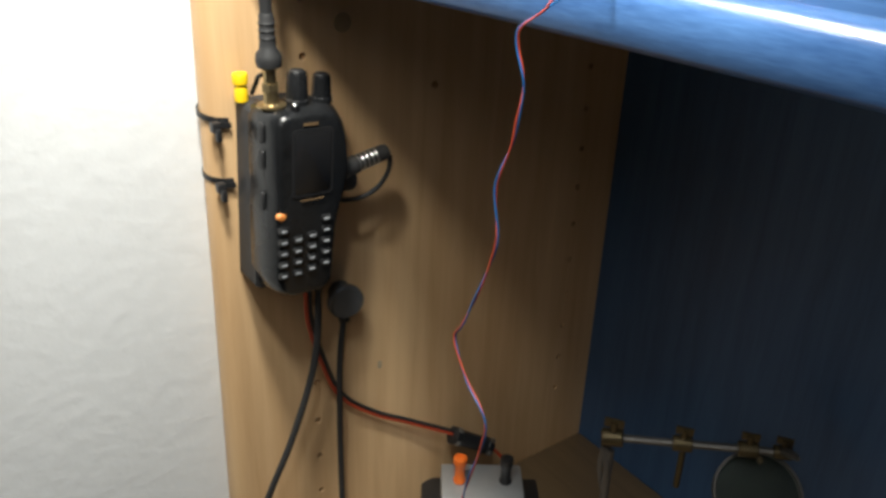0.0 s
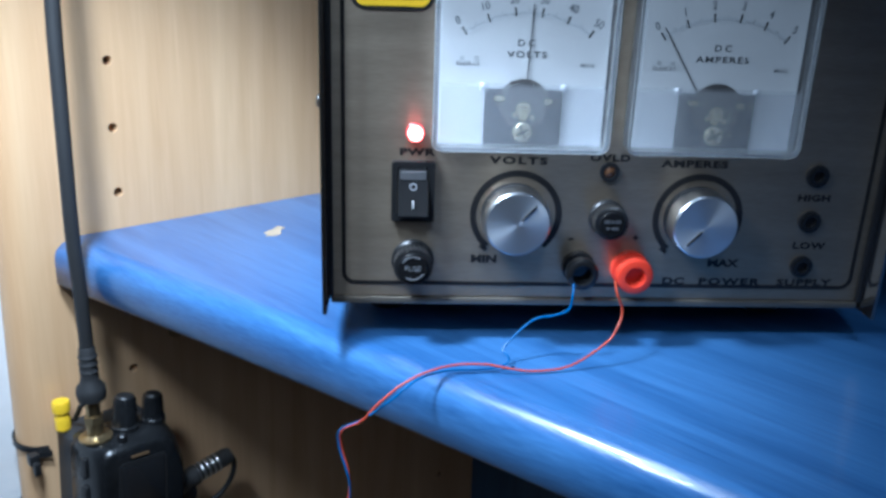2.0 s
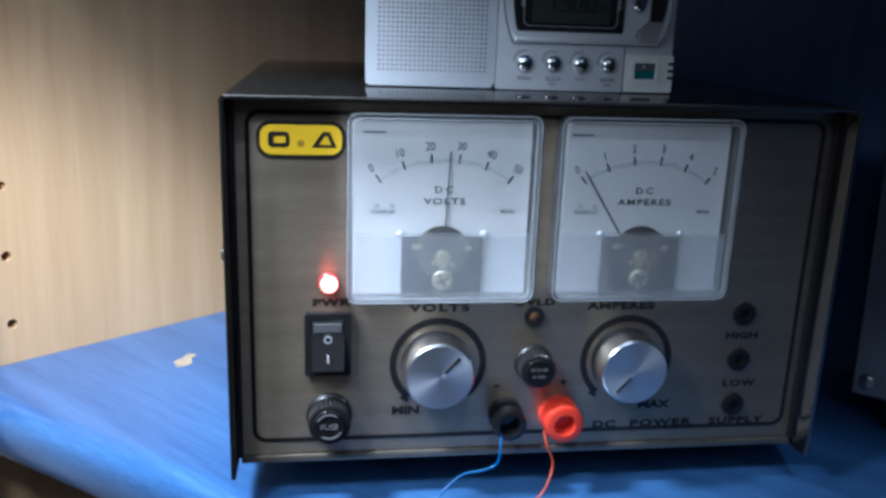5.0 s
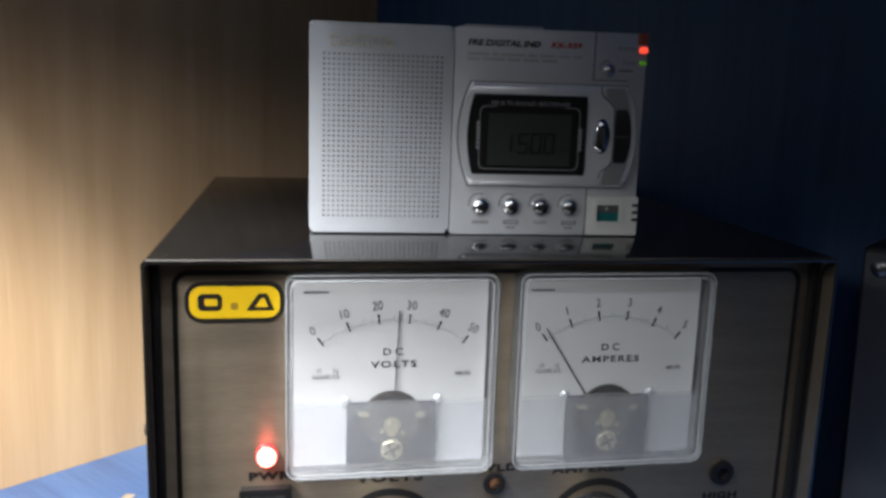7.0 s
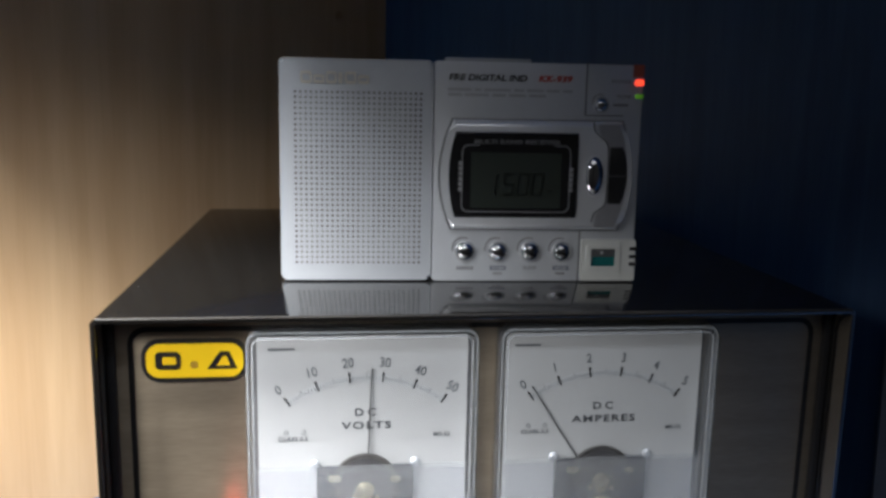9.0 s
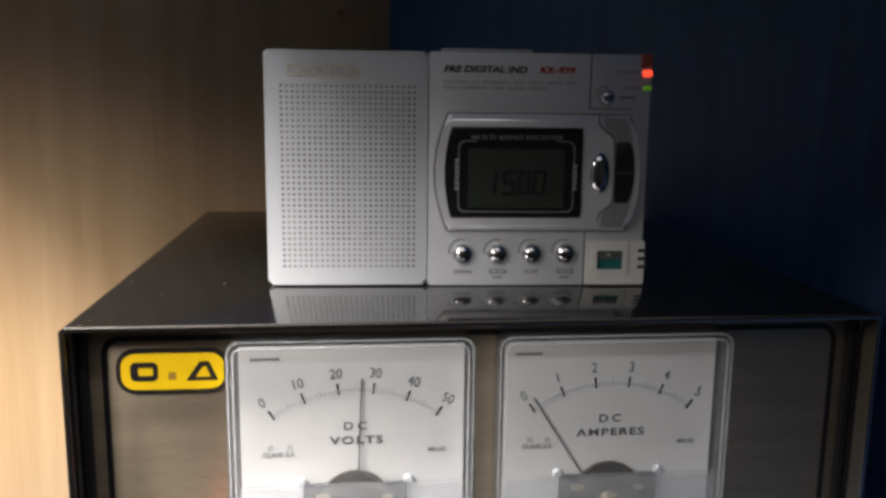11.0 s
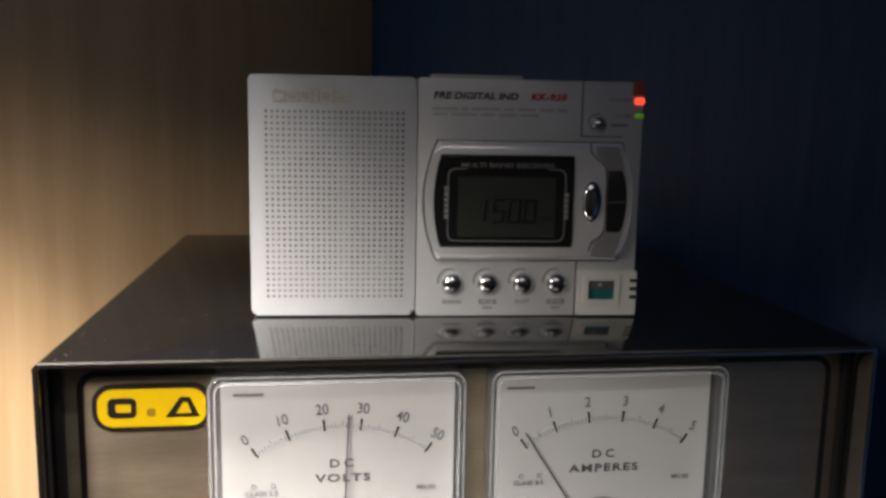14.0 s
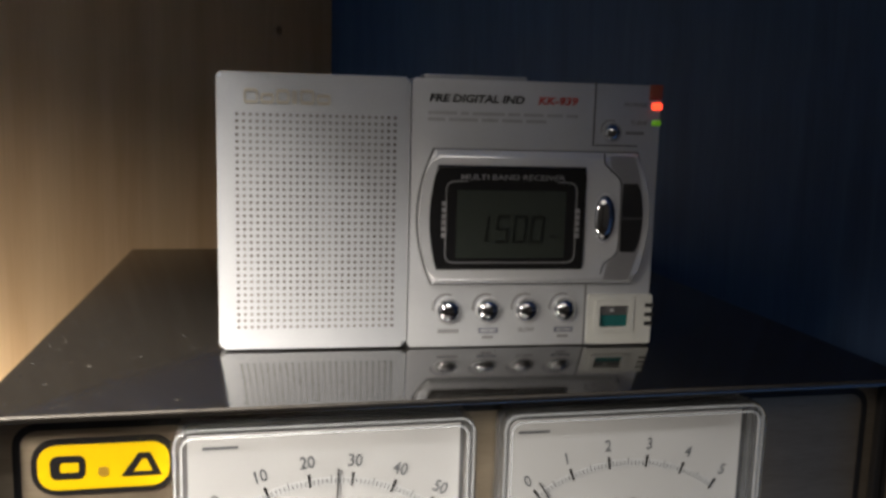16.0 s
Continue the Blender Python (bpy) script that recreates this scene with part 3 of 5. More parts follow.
    rim.visible_shadow = False
    # pale hazy rings: the highlights along the cover's edges, painted in
    for grow, back in ((0.0000, 0.0092), (0.0014, 0.0098)):
        o = outline_rect(x0 + 0.0004 + grow, z0 + 0.0004 + grow, x1 - 0.0004 - grow, z1 - 0.0004 - grow, 0.0033 - grow / 2)
        i = outline_rect(x0 + 0.0008 + grow, z0 + 0.0008 + grow, x1 - 0.0008 - grow, z1 - 0.0008 - grow, 0.0030 - grow / 2)
        edge = part("cover_edge_highlight", ring(o, i, PY - back, PY - back + 0.0005), M["acrylic_edge"], cov)
        edge.visible_shadow = False
    ribs = None
    for k in range(73):
        x = x0 + 0.0030 + k * 0.00080
        ribs = box((x, PY - 0.0088, z0 + 0.0024), (x + 0.00040, PY - 0.0084, 0.1010), bm=ribs)
    for k in range(28):
        z = z0 + 0.0026 + k * 0.00080
        ribs = box((x0 + 0.0028, PY - 0.0083, z), (x1 - 0.0028, PY - 0.0080, z + 0.00036), bm=ribs)
    rb = part("ribbed_window", ribs, M["acrylic_rib"], cov, "finely ribbed clear lower window", 0)
    rb.visible_shadow = False
    return body


def knob(parent, cx, cz, mark):
    """A turned aluminium knob with a brushed face and an index line."""
    k = part("knob", turned([(0.0122, 0.0030), (0.0127, 0.0036), (0.0121, 0.0112), (0.0116, 0.0117), (0.0, 0.0117)], spot(cx, PY - 0.0006, cz), 64), M["alu"], parent, "turned aluminium knob")
    # black collar below the aluminium, darkens the knob's foot
    part("knob_dark_collar", turned([(0.0126, 0.0), (0.0126, 0.0012), (0.0118, 0.0016), (0.0118, 0.0031)], spot(cx, PY, cz), 48), M["black"], k)
    face = part("knob_face", turned([(0.0115, 0.0), (0.0115, 0.0003), (0.0, 0.00028)], None, 64), M["alu_face"], k, m=spot(cx, PY - 0.0123, cz))
    a = radians(mark)
    s, c = math.sin(a), math.cos(a)
    part("index_line", stroke(cx + 0.0022 * s, cz + 0.0022 * c, cx + 0.0096 * s, cz + 0.0096 * c, 0.0006, PY - 0.01275, h=0.0005), M["ink"], k, smooth=0)
    return k


def scale_ring(parent, cx, cz):
    part("printed_ring", arc_band(cx + 0.0004, cz, 0.0151, 0.0175, -140, 138, PY - 0.00025, PY), M["ink"], parent)
    part("ring_tick", stroke(cx - 0.0128, cz - 0.0124, cx - 0.0102, cz - 0.0140, 0.0014, PY - 0.00015), M["ink"], parent, smooth=0)


def fuse_holder(parent, cx, cz, r=0.0078, word=""):
    f = part("fuse_holder", turned([(r, 0.0), (r, 0.0018), (r * 0.92, 0.0024), (r * 0.90, 0.0026)], spot(cx, PY, cz), 36), M["black"], parent, "black screw-cap fuse holder")
    cap = None
    n = 28
    pts = []
    for i in range(n * 2):
        rr = r * (0.90 if i % 2 else 0.84)
        pts.append((rr * math.cos(math.pi * i / n), rr * math.sin(math.pi * i / n)))
    bm = slab([(cx + x, cz + z) for x, z in pts], PY - 0.0095, PY - 0.0024, 0.0006, 1)
    cap = part("cap", bm, M["black"], f)
    part("cap_face", turned([(r * 0.72, 0.0), (r * 0.66, 0.0012), (0.0, 0.0012)], spot(cx, PY - 0.0094, cz), 32), M["black_gloss"], cap)
    if word:
        lettering(word, 0.0020, cx, PY - 0.0107, cz - 0.0002, M["grey_mid"], cap, 1.0, 0.0)
        for a in (-60, 120):
            part("arrow_arc", arc_band(cx, cz, r * 0.53, r * 0.58, a, a + 95, PY - 0.0108, PY - 0.0106, 14), M["grey_mid"], cap)
    return f


def binding_post(parent, cx, cz, mat, length, r, label):
    b = part("binding_post", turned([(r * 1.02, 0.0), (r * 1.02, 0.003), (r * 0.72, 0.0034), (r * 0.72, 0.0062)], spot(cx, PY, cz), 32), mat, parent, label)
    n = 40
    head = turned([(r * 0.86, 0.006), (r * 0.98, 0.0068), (r, 0.0085), (r, length - 0.0016), (r * 0.93, length - 0.0004), (r * 0.80, length), (0.0040, length), (0.0036, length - 0.0010), (0.0034, length - 0.008), (0.0, length - 0.008)], spot(cx, PY, cz), n)
    part("cap", head, mat, b)
    part("socket", turned([(0.0033, 0.0), (0.0033, 0.0004), (0.0, 0.0004)], spot(cx, PY - length + 0.0078, cz), 24), M["ink"], b)
    part("stud", turned([(0.0022, 0.0), (0.0022, 0.0012), (0.0, 0.0012)], spot(cx - 0.002, PY - 0.0034, cz), 16), M["chrome"], b)
    return b


def power_supply():
    t = thing("power_supply", PSU_M, "bench power supply with bronze front panel in a dark steel case", "power supply")
    # hood: one bent sheet, top and two sides
    k, e = 0.0016, 0.0022
    outer = [(0, 0.0145), (0, PSU_TOP - e)] + [(e - e * math.cos(radians(a)), PSU_TOP - e + e * math.sin(radians(a))) for a in (30, 60, 90)]
    outer += [(PSU_W - p, z) for p, z in reversed(outer)]
    inner = [(min(max(x, k), PSU_W - k), min(z, PSU_TOP - k)) for x, z in outer]
    bm = bmesh.new()
    rows = [[bm.verts.new((x, y, z)) for x, z in o] for o, y in ((outer, 0.0), (inner, 0.0), (inner, PSU_D), (outer, PSU_D))]
    for a, b in ((0, 1), (1, 2), (2, 3), (3, 0)):
        for i in range(len(outer) - 1):
            bm.faces.new((rows[a][i], rows[a][i + 1], rows[b][i + 1], rows[b][i]))
    for i in (0, len(outer) - 1):
        bm.faces.new([rows[j][i] for j in range(4)])
    bevelled(bm, [ed for ed in bm.edges if all(abs(v.co.y) < 1e-6 for v in ed.verts) and ed.calc_length() > 0.003], 0.0005, 2)
    part("case_hood", bm, M["steel_dark"], t, "dark painted steel hood with a dusty glossy top", 40)
    part("worn_edge", tube([(0.0016 + (PSU_W - 0.0032) * q / 6, 0.0003, PSU_TOP - 0.0004) for q in range(7)], 0.00045, 8), M["worn_edge"], t, "worn brown front edge of the hood")
    rng = random.Random(7)
    bm = bmesh.new()
    for _ in range(120):
        x, y, r = 0.004 + 0.17 * rng.random() ** 1.6, 0.002 + 0.075 * rng.random() ** 2.2, 0.00010 + 0.00020 * rng.random() ** 3
        spin = rng.random() * 6.28
        ring_pts = [(x + r * (0.6 + 0.7 * rng.random()) * math.cos(spin + k * 1.047) * 1.5, y + r * (0.6 + 0.7 * rng.random()) * math.sin(spin + k * 1.047)) for k in range(6)]
        low = [bm.verts.new((px, py, PSU_TOP + 0.00002)) for px, py in ring_pts]
        tip = bm.verts.new((x, y, PSU_TOP + r * 0.7))
        for n in range(6):
            bm.faces.new((low[n], low[(n + 1) % 6], tip))
    tagged(part("dust", bm, M["dust"], t, "scattered pale dust specks", 0), kind="stuff")
    part("chassis", box((k + 0.0002, PY + 0.0018, 0.0160), (PSU_W - k - 0.0002, PSU_D - 0.001, PSU_TOP - k - 0.0002)), M["ink"], t, smooth=0)
    p = part("front_panel", slab(outline_rect(0.0026, 0.0182, PSU_W - 0.0026, PSU_TOP - 0.0028, 0.0012), PY, PY + 0.0016, 0.0003, 1), M["bronze"], t, "brushed bronze-coloured front panel with black print")
    part("bottom_lip", box((0.0026, PY - 0.0012, 0.0150), (PSU_W - 0.0026, PY + 0.012, 0.0178), 0.0007, 2), M["bronze_dark"], t)
    part("side_trim", box((k, PY - 0.0022, 0.0180), (k + 0.0020, PY + 0.001, PSU_TOP - k), 0.0004), M["ink"], t)
    part("side_trim", box((PSU_W - k - 0.0020, PY - 0.0022, 0.0180), (PSU_W - k, PY + 0.001, PSU_TOP - k), 0.0004), M["ink"], t)
    part("border_line", ring(outline_rect(0.0068, 0.0228, 0.2088, 0.1412, 0.0048), outline_rect(0.0083, 0.0243, 0.2073, 0.1397, 0.0036), PY - 0.00025, PY), M["ink"], p)
    for x, y, h in ((0.024, 0.05, 0.0), (0.1910, 0.05, 0.0), (0.018, 0.19, 0.0), (0.1970, 0.19, 0.0)):
        low = -y * 0.0349
        part("foot", turned([(0.0078, low + 0.0004), (0.0090, low + 0.003), (0.0095, 0.0158)], Matrix.Translation((x, y, 0)), 20), M["rubber"], t)
    part("hood_screw", turned([(0.0026, 0), (0.0024, 0.0009), (0.0016, 0.0014), (0.0, 0.0014)], Matrix.Translation((0.0, 0.007, 0.094)) @ Matrix.Rotation(radians(-90), 4, "Y"), 16), M["black"], t)
    # badge
    bd = part("badge", slab(outline_rect(0.0104, 0.1254, 0.0394, 0.1378, 0.0048), PY - 0.0006, PY, 0.0002, 1), M["ink"], p, "yellow badge with black rim and plain black shapes")
    part("badge_field", slab(outline_rect(0.0117, 0.1267, 0.0381, 0.1365, 0.0037), PY - 0.0009, PY - 0.0006), M["yellow"], bd)
    part("badge_shape", ring(outline_rect(0.0142, 0.1291, 0.0211, 0.1342, 0.0014), outline_rect(0.0160, 0.1305, 0.0199, 0.1328, 0.0006), PY - 0.0011, PY - 0.0009), M["ink"], bd)
    part("badge_shape", slab(outline_rect(0.0237, 0.1294, 0.0257, 0.1314, 0.0006), PY - 0.0011, PY - 0.0009), M["badge_brown"], bd)
    part("badge_shape", ring([(0.0282, 0.1291), (0.0364, 0.1291), (0.0342, 0.1342), (0.0318, 0.1342)], [(0.0306, 0.1300), (0.0346, 0.1300), (0.0335, 0.1329), (0.0325, 0.1329)], PY - 0.0011, PY - 0.0009), M["ink"], bd, smooth=0)
    # meters
    panel_meter(p, 0.0722, ("0", "10", "20", "30", "40", "50"), "VOLTS", 2.2, 50)
    panel_meter(p, 0.1427, ("0", "1", "2", "3", "4", "5"), "AMPERES", -32.5, 50)
    # knobs and print
    for cx, mark in ((0.0722, 42), (0.1424, 222)):
        scale_ring(p, cx, 0.0516)
        knob(p, cx - 0.0004, 0.0517, mark)
    for word, x, z, h, w, sp in (("PWR", 0.0345, 0.0755, 0.0023, 1.55, 1.15), ("VOLTS", 0.0725, 0.0730, 0.0024, 1.65, 1.25), ("AMPERES", 0.1392, 0.0730, 0.0024, 1.55, 1.12),
                                 ("OVLD", 0.1067, 0.0747, 0.0022, 1.5, 1.2), ("MIN", 0.0612, 0.0340, 0.0027, 1.35, 1.0), ("MAX", 0.1552, 0.0335, 0.0027, 1.35, 1.0),
                                 ("HIGH", 0.1873, 0.0606, 0.0023, 1.4, 1.1), ("LOW", 0.1885, 0.0413, 0.0023, 1.45, 1.15), ("DC", 0.1365, 0.0258, 0.0024, 1.6, 1.1),
                                 ("POWER", 0.1588, 0.0258, 0.0024, 1.65, 1.25), ("SUPPLY", 0.1892, 0.0258, 0.0024, 1.6, 1.15), ("-", 0.0945, 0.0430, 0.0030, 1.2, 1.0), ("+", 0.1196, 0.0434, 0.0024, 1.1, 1.0)):
        lettering(word, h * 1.08, x, PY - 0.0001, z - 0.0003, M["ink"], p, w, 0.05, spacing=sp)
    # pilot lamp
    led = part("pilot_lamp", turned([(0.0036, 0.0), (0.0036, 0.0012), (0.0030, 0.0018)], spot(0.0338, PY, 0.0826), 24), M["led_rim"], p, "lit red pilot lamp")
    part("lens", turned([(0.0030, 0.0), (0.0029, 0.0026), (0.0022, 0.0042), (0.0011, 0.0049), (0.0, 0.005)], spot(0.0338, PY - 0.0006, 0.0826), 24), M["led_red"], led)
    # rocker switch
    sw = part("rocker_switch", ring(outline_rect(0.0254, 0.0494, 0.0414, 0.0722, 0.0008), outline_rect(0.0275, 0.0515, 0.0393, 0.0701, 0.0004), PY - 0.0032, PY), M["black"], p, "black rocker switch")
    bm = bmesh.new()
    prof = [(0.0518, PY - 0.0064), (0.0525, PY - 0.0066), (0.0608, PY - 0.0042), (0.0695, PY - 0.0030), (0.0700, PY - 0.0026), (0.0700, PY + 0.001), (0.0518, PY + 0.001)]
    a, b = [bm.verts.new((0.0279, y, z)) for z, y in prof], [bm.verts.new((0.0389, y, z)) for z, y in prof]
    for i in range(len(prof)):
        j = (i + 1) % len(prof)
        bm.faces.new((a[i], a[j], b[j], b[i]))
    bm.faces.new(a), bm.faces.new(b)
    rk = part("rocker", bm, M["black"], sw, smooth=20)
    part("label_strip", box((0.0286, PY - 0.0038, 0.0655), (0.0382, PY - 0.0033, 0.0688), 0.0002, 1), M["grey_dark"], rk)
    part("off_mark", ring(circle(0.0334, 0.0630, 0.0014, 20), circle(0.0334, 0.0630, 0.0010, 20), PY - 0.0042, PY - 0.0038), M["grey_print"], rk)
    part("on_mark", box((0.03315, PY - 0.0061, 0.0551), (0.03365, PY - 0.0052, 0.0580)), M["white_print"], rk, smooth=0)
    # fuses, overload lamp, posts, jacks
    fuse_holder(p, 0.0338, 0.0334, 0.0081, "FUSE")
    f2 = fuse_holder(p, 0.1073, 0.0516, 0.0070)
    bars(0.1042, PY - 0.0107, 0.0528, 0.0062, 0.0011, M["grey_dark"], f2, words=(2, 1, 2), gap=0.5)
    bars(0.1050, PY - 0.0107, 0.0502, 0.0046, 0.0010, M["grey_dark"], f2, words=(1, 2), gap=0.5)
    ov = part("overload_lamp", ring(circle(0.1067, 0.0694, 0.0037), circle(0.1067, 0.0694, 0.0024), PY - 0.0014, PY), M["black"], p, "unlit amber lamp in a black bezel")
    part("lens", turned([(0.0024, 0.0), (0.0022, 0.0008), (0.0012, 0.0014), (0.0, 0.0016)], spot(0.1067, PY, 0.0694), 20), M["amber"], ov)
    binding_post(p, 0.0980, 0.0314, M["black_gloss"], 0.0110, 0.0063, "black binding post with a blue wire")
    binding_post(p, 0.1182, 0.0309, M["red_post"], 0.0108, 0.0072, "red binding post with a red wire")
    for z in (0.0692, 0.0511, 0.0326):
        j = part("jack", ring(circle(0.1868, z, 0.0044), circle(0.1868, z, 0.0022), PY - 0.0012, PY), M["black"], p, "black banana jack")
        part("socket", turned([(0.0022, 0.0), (0.0022, 0.0003), (0.0, 0.0003)], spot(0.1868, PY, z), 20), M["ink"], j)
        part("nut", ring(circle(0.1868, z, 0.0034, 24), circle(0.1868, z, 0.0022, 24), PY - 0.0022, PY - 0.0012), M["black_gloss"], j)
    return t


power_supply()

# ---- pocket radio ----
RADIO_M = PSU_M @ pose(0.047, 0.0420, PSU_TOP + 0.0002, 0, 0, -2.2) @ Matrix.Diagonal((0.987, 1, 1, 1))


def bowed(x0, z0, x1, z1, bow_l, bow_r, n=10):
    """A rectangle whose left and right sides bow outwards."""
    pts = []
    for i in range(n + 1):
        t = i / n
        pts.append((x1 + bow_r * (1 - (2 * t - 1) ** 2), z0 + (z1 - z0) * t))
    for i in range(n + 1):
        t = i / n
        pts.append((x0 - bow_l * (1 - (2 * t - 1) ** 2), z1 - (z1 - z0) * t))
    return pts


def pocket_radio():
    t = thing("pocket_radio", RADIO_M, "silver pocket radio with dark display on the power supply", "radio")
    W, H, D = 0.1144, 0.0692, 0.027
    part("back_shell", box((0.0012, 0.006, 0.0006), (W - 0.0008, D, H - 0.0006), 0.0022, 3), M["silver"], t)
    left = part("speaker_panel", slab(outline_rect(0.0, 0.0006, 0.0477, H, 0.0014), 0.0, 0.0066, 0.0026, 6), M["silver"], t, "silver speaker panel with square grid of small holes")
    right = part("front_panel", slab(outline_rect(0.0480, 0.0003, W, H, 0.0008), 0.0002, 0.0066, 0.0007, 2), M["silver_light"], t)
    # hole shade painted as flat discs: darker over the loudspeaker's cone, paler elsewhere
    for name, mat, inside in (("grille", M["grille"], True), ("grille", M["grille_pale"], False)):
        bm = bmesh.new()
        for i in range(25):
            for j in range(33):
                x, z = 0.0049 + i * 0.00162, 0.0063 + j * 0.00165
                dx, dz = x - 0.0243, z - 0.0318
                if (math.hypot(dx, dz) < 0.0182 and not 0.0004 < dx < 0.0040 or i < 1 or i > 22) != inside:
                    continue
                v = [bm.verts.new((x + 0.00044 * math.cos(math.pi * k / 4), -0.00008, z + 0.00044 * math.sin(math.pi * k / 4))) for k in range(8)]
                w = [bm.verts.new((q.co.x, 0.0003, q.co.z)) for q in v]
                bm.faces.new(v)
                for k in range(8):
                    bm.faces.new((v[k], w[k], w[(k + 1) % 8], v[(k + 1) % 8]))
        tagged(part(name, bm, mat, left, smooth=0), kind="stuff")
    # maker's mark as plain gold shapes
    for x0, x1, h in ((0.0066, 0.0100, 0.0036), (0.0106, 0.0138, 0.0026), (0.0144, 0.0176, 0.0036), (0.0182, 0.0194, 0.0034), (0.0202, 0.0236, 0.0036), (0.0242, 0.0276, 0.0026)):
        part("gold_mark", ring(outline_rect(x0, 0.0617, x1, 0.0617 + h, 0.0006, 3), outline_rect(x0 + 0.0005, 0.0625, x1 - 0.0005, 0.0617 + h - 0.0008, 0.0001, 3), -0.0003, 0.0001), M["gold"], left)
    lettering("FRE DIGITAL IND", 0.00185, 0.0523, 0.0001, 0.0643, M["ink"], right, 1.22, 0.03, "LEFT", slant=0.18)
    lettering("KK-939", 0.00185, 0.0807, 0.0001, 0.0643, M["red_print"], right, 1.28, 0.03, "LEFT", slant=0.18)
    bars(0.0522, 0.0001, 0.0607, 0.0395, 0.0008, M["grey_print"], right, words=(7, 2, 8, 3, 5, 4, 3), gap=0.9)
    bars(0.0522, 0.0001, 0.0591, 0.0310, 0.0008, M["grey_print"], right, words=(4, 7, 4, 5, 5), gap=0.9)
    for x0, z0, x1, z1 in ((0.0960, 0.0535, 0.0964, 0.0696), (0.0960, 0.0004, 0.0964, 0.0165), (0.0960, 0.0533, 0.1085, 0.0536)):
        part("seam", box((x0, 0.00005, z0), (x1, 0.0006, z1)), M["grey_dark"], right, smooth=0)
    lettering("POWER", 0.0011, 0.1075, 0.0001, 0.0640, M["grey_mid"], right, 1.2, 0.01)
    lettering("TUNE", 0.0011, 0.1085, 0.0001, 0.0594, M["grey_mid"], right, 1.2, 0.01)
    bars(0.1050, 0.0001, 0.0568, 0.0050, 0.0008, M["grey_mid"], right)
    part("power_led", box((0.1119, -0.0004, 0.0629), (0.1148, 0.0020, 0.0648), 0.0005), M["led_small"], t, "small lit red lamp")
    part("tune_led", box((0.1121, -0.0002, 0.0588), (0.1148, 0.0020, 0.0603), 0.0004), M["led_green"], t, "small green lamp")
    part("led_window", box((0.1111, -0.0002, 0.0654), (0.1147, 0.0018, 0.0694), 0.0003), M["red_clear"], t)
    dome = [(1.0, 0.0), (0.97, 0.22), (0.86, 0.48), (0.66, 0.70), (0.40, 0.84), (0.16, 0.89), (0.0, 0.90)]

    def chrome_button(x, z, r):
        part("button_rim", ring(circle(x, z, r * 1.10, 28), circle(x, z, r * 0.98, 28), -0.00025, 0.0004), M["silver_bright"], right)
        # grey crescent stands in for the shade in the button's dish
        part("button_dish_shade", arc_band(x - 0.25 * r, z + 0.30 * r, r * 1.0, r * 1.16, -105, 25, -0.00012, 0.0003, 16), M["grey_mid"], right)
        part("chrome_button", turned([(r * a, r * b * 0.80) for a, b in dome], spot(x, 0.0002, z), 28), M["chrome"], right, "round chrome button")

    chrome_button(0.1013, 0.0568, 0.0023)
    for x in (0.0588, 0.0695, 0.0801, 0.0905):
        chrome_button(x, 0.0099, 0.0032)
    bars(0.0560, 0.0001, 0.0045, 0.0056, 0.0011, M["grey_mid"], right)
    for x in (0.0670, 0.0878):
        part("blue_label", box((x, 0.0, 0.0038), (x + 0.0052, 0.0003, 0.0052)), M["blue_print"], right, smooth=0)
        bars(x + 0.0006, -0.00005, 0.0045, 0.0040, 0.0006, M["grey_print"], right, words=(2, 1, 3), gap=0.4)
        bars(x + 0.0010, 0.0001, 0.0027, 0.0030, 0.0008, M["grey_mid"], right)
    lettering("SLEEP", 0.0011, 0.0801, 0.0001, 0.0045, M["grey_mid"], right, 1.2, 0.01)
    # display module
    mod = part("display_frame", slab(bowed(0.0540, 0.0172, 0.1083, 0.0516, 0.0040, 0.0035), -0.0026, 0.0003, 0.0020, 5), M["silver_bright"], t, "raised silver frame with bowed ends round the display")
    part("frame_groove", ring(bowed(0.0536, 0.0169, 0.1087, 0.0519, 0.0041, 0.0036), bowed(0.0541, 0.0173, 0.1082, 0.0515, 0.0039, 0.0034), -0.0001, 0.0004), M["grey_dark"], t)
    lens = part("display_window", slab(bowed(0.0546, 0.0212, 0.0938, 0.0479, 0.0020, 0.0), -0.0033, -0.0020, 0.0007, 3), M["black_gloss"], mod, "glossy black display window")
    part("lcd", box((0.0596, -0.0034, 0.0244), (0.0884, -0.0032, 0.0416)), M["lcd"], lens, "dull grey-green liquid crystal display", 0)
    o, i = outline_rect(0.0566, 0.0230, 0.0914, 0.0440, 0.0022), outline_rect(0.0569, 0.0233, 0.0911, 0.0437, 0.0020)
    part("white_outline", ring(o, i, -0.00345, -0.00325), M["lcd_print"], lens)
    part("outline_gap", box((0.0622, -0.0036, 0.0432), (0.0860, -0.0034, 0.0442)), M["black_gloss"], lens, smooth=0)
    lettering("MULTI BAND RECEIVER", 0.0013, 0.0741, -0.0034, 0.0449, M["lcd_print"], lens, 1.42, 0.01)
    for x, n in ((0.0557, 6), (0.0910, 5)):
        bm = None
        for k in range(n):
            bm = box((x, -0.0036, 0.0296 + 0.0016 * k), (x + 0.0012, -0.0034, 0.0308 + 0.0016 * k), bm=bm)
        part("printed_bar", bm, M["grey_mid"], lens, smooth=0)
    segs = {"1": "bc", "5": "afgcd", "0": "abcdef"}
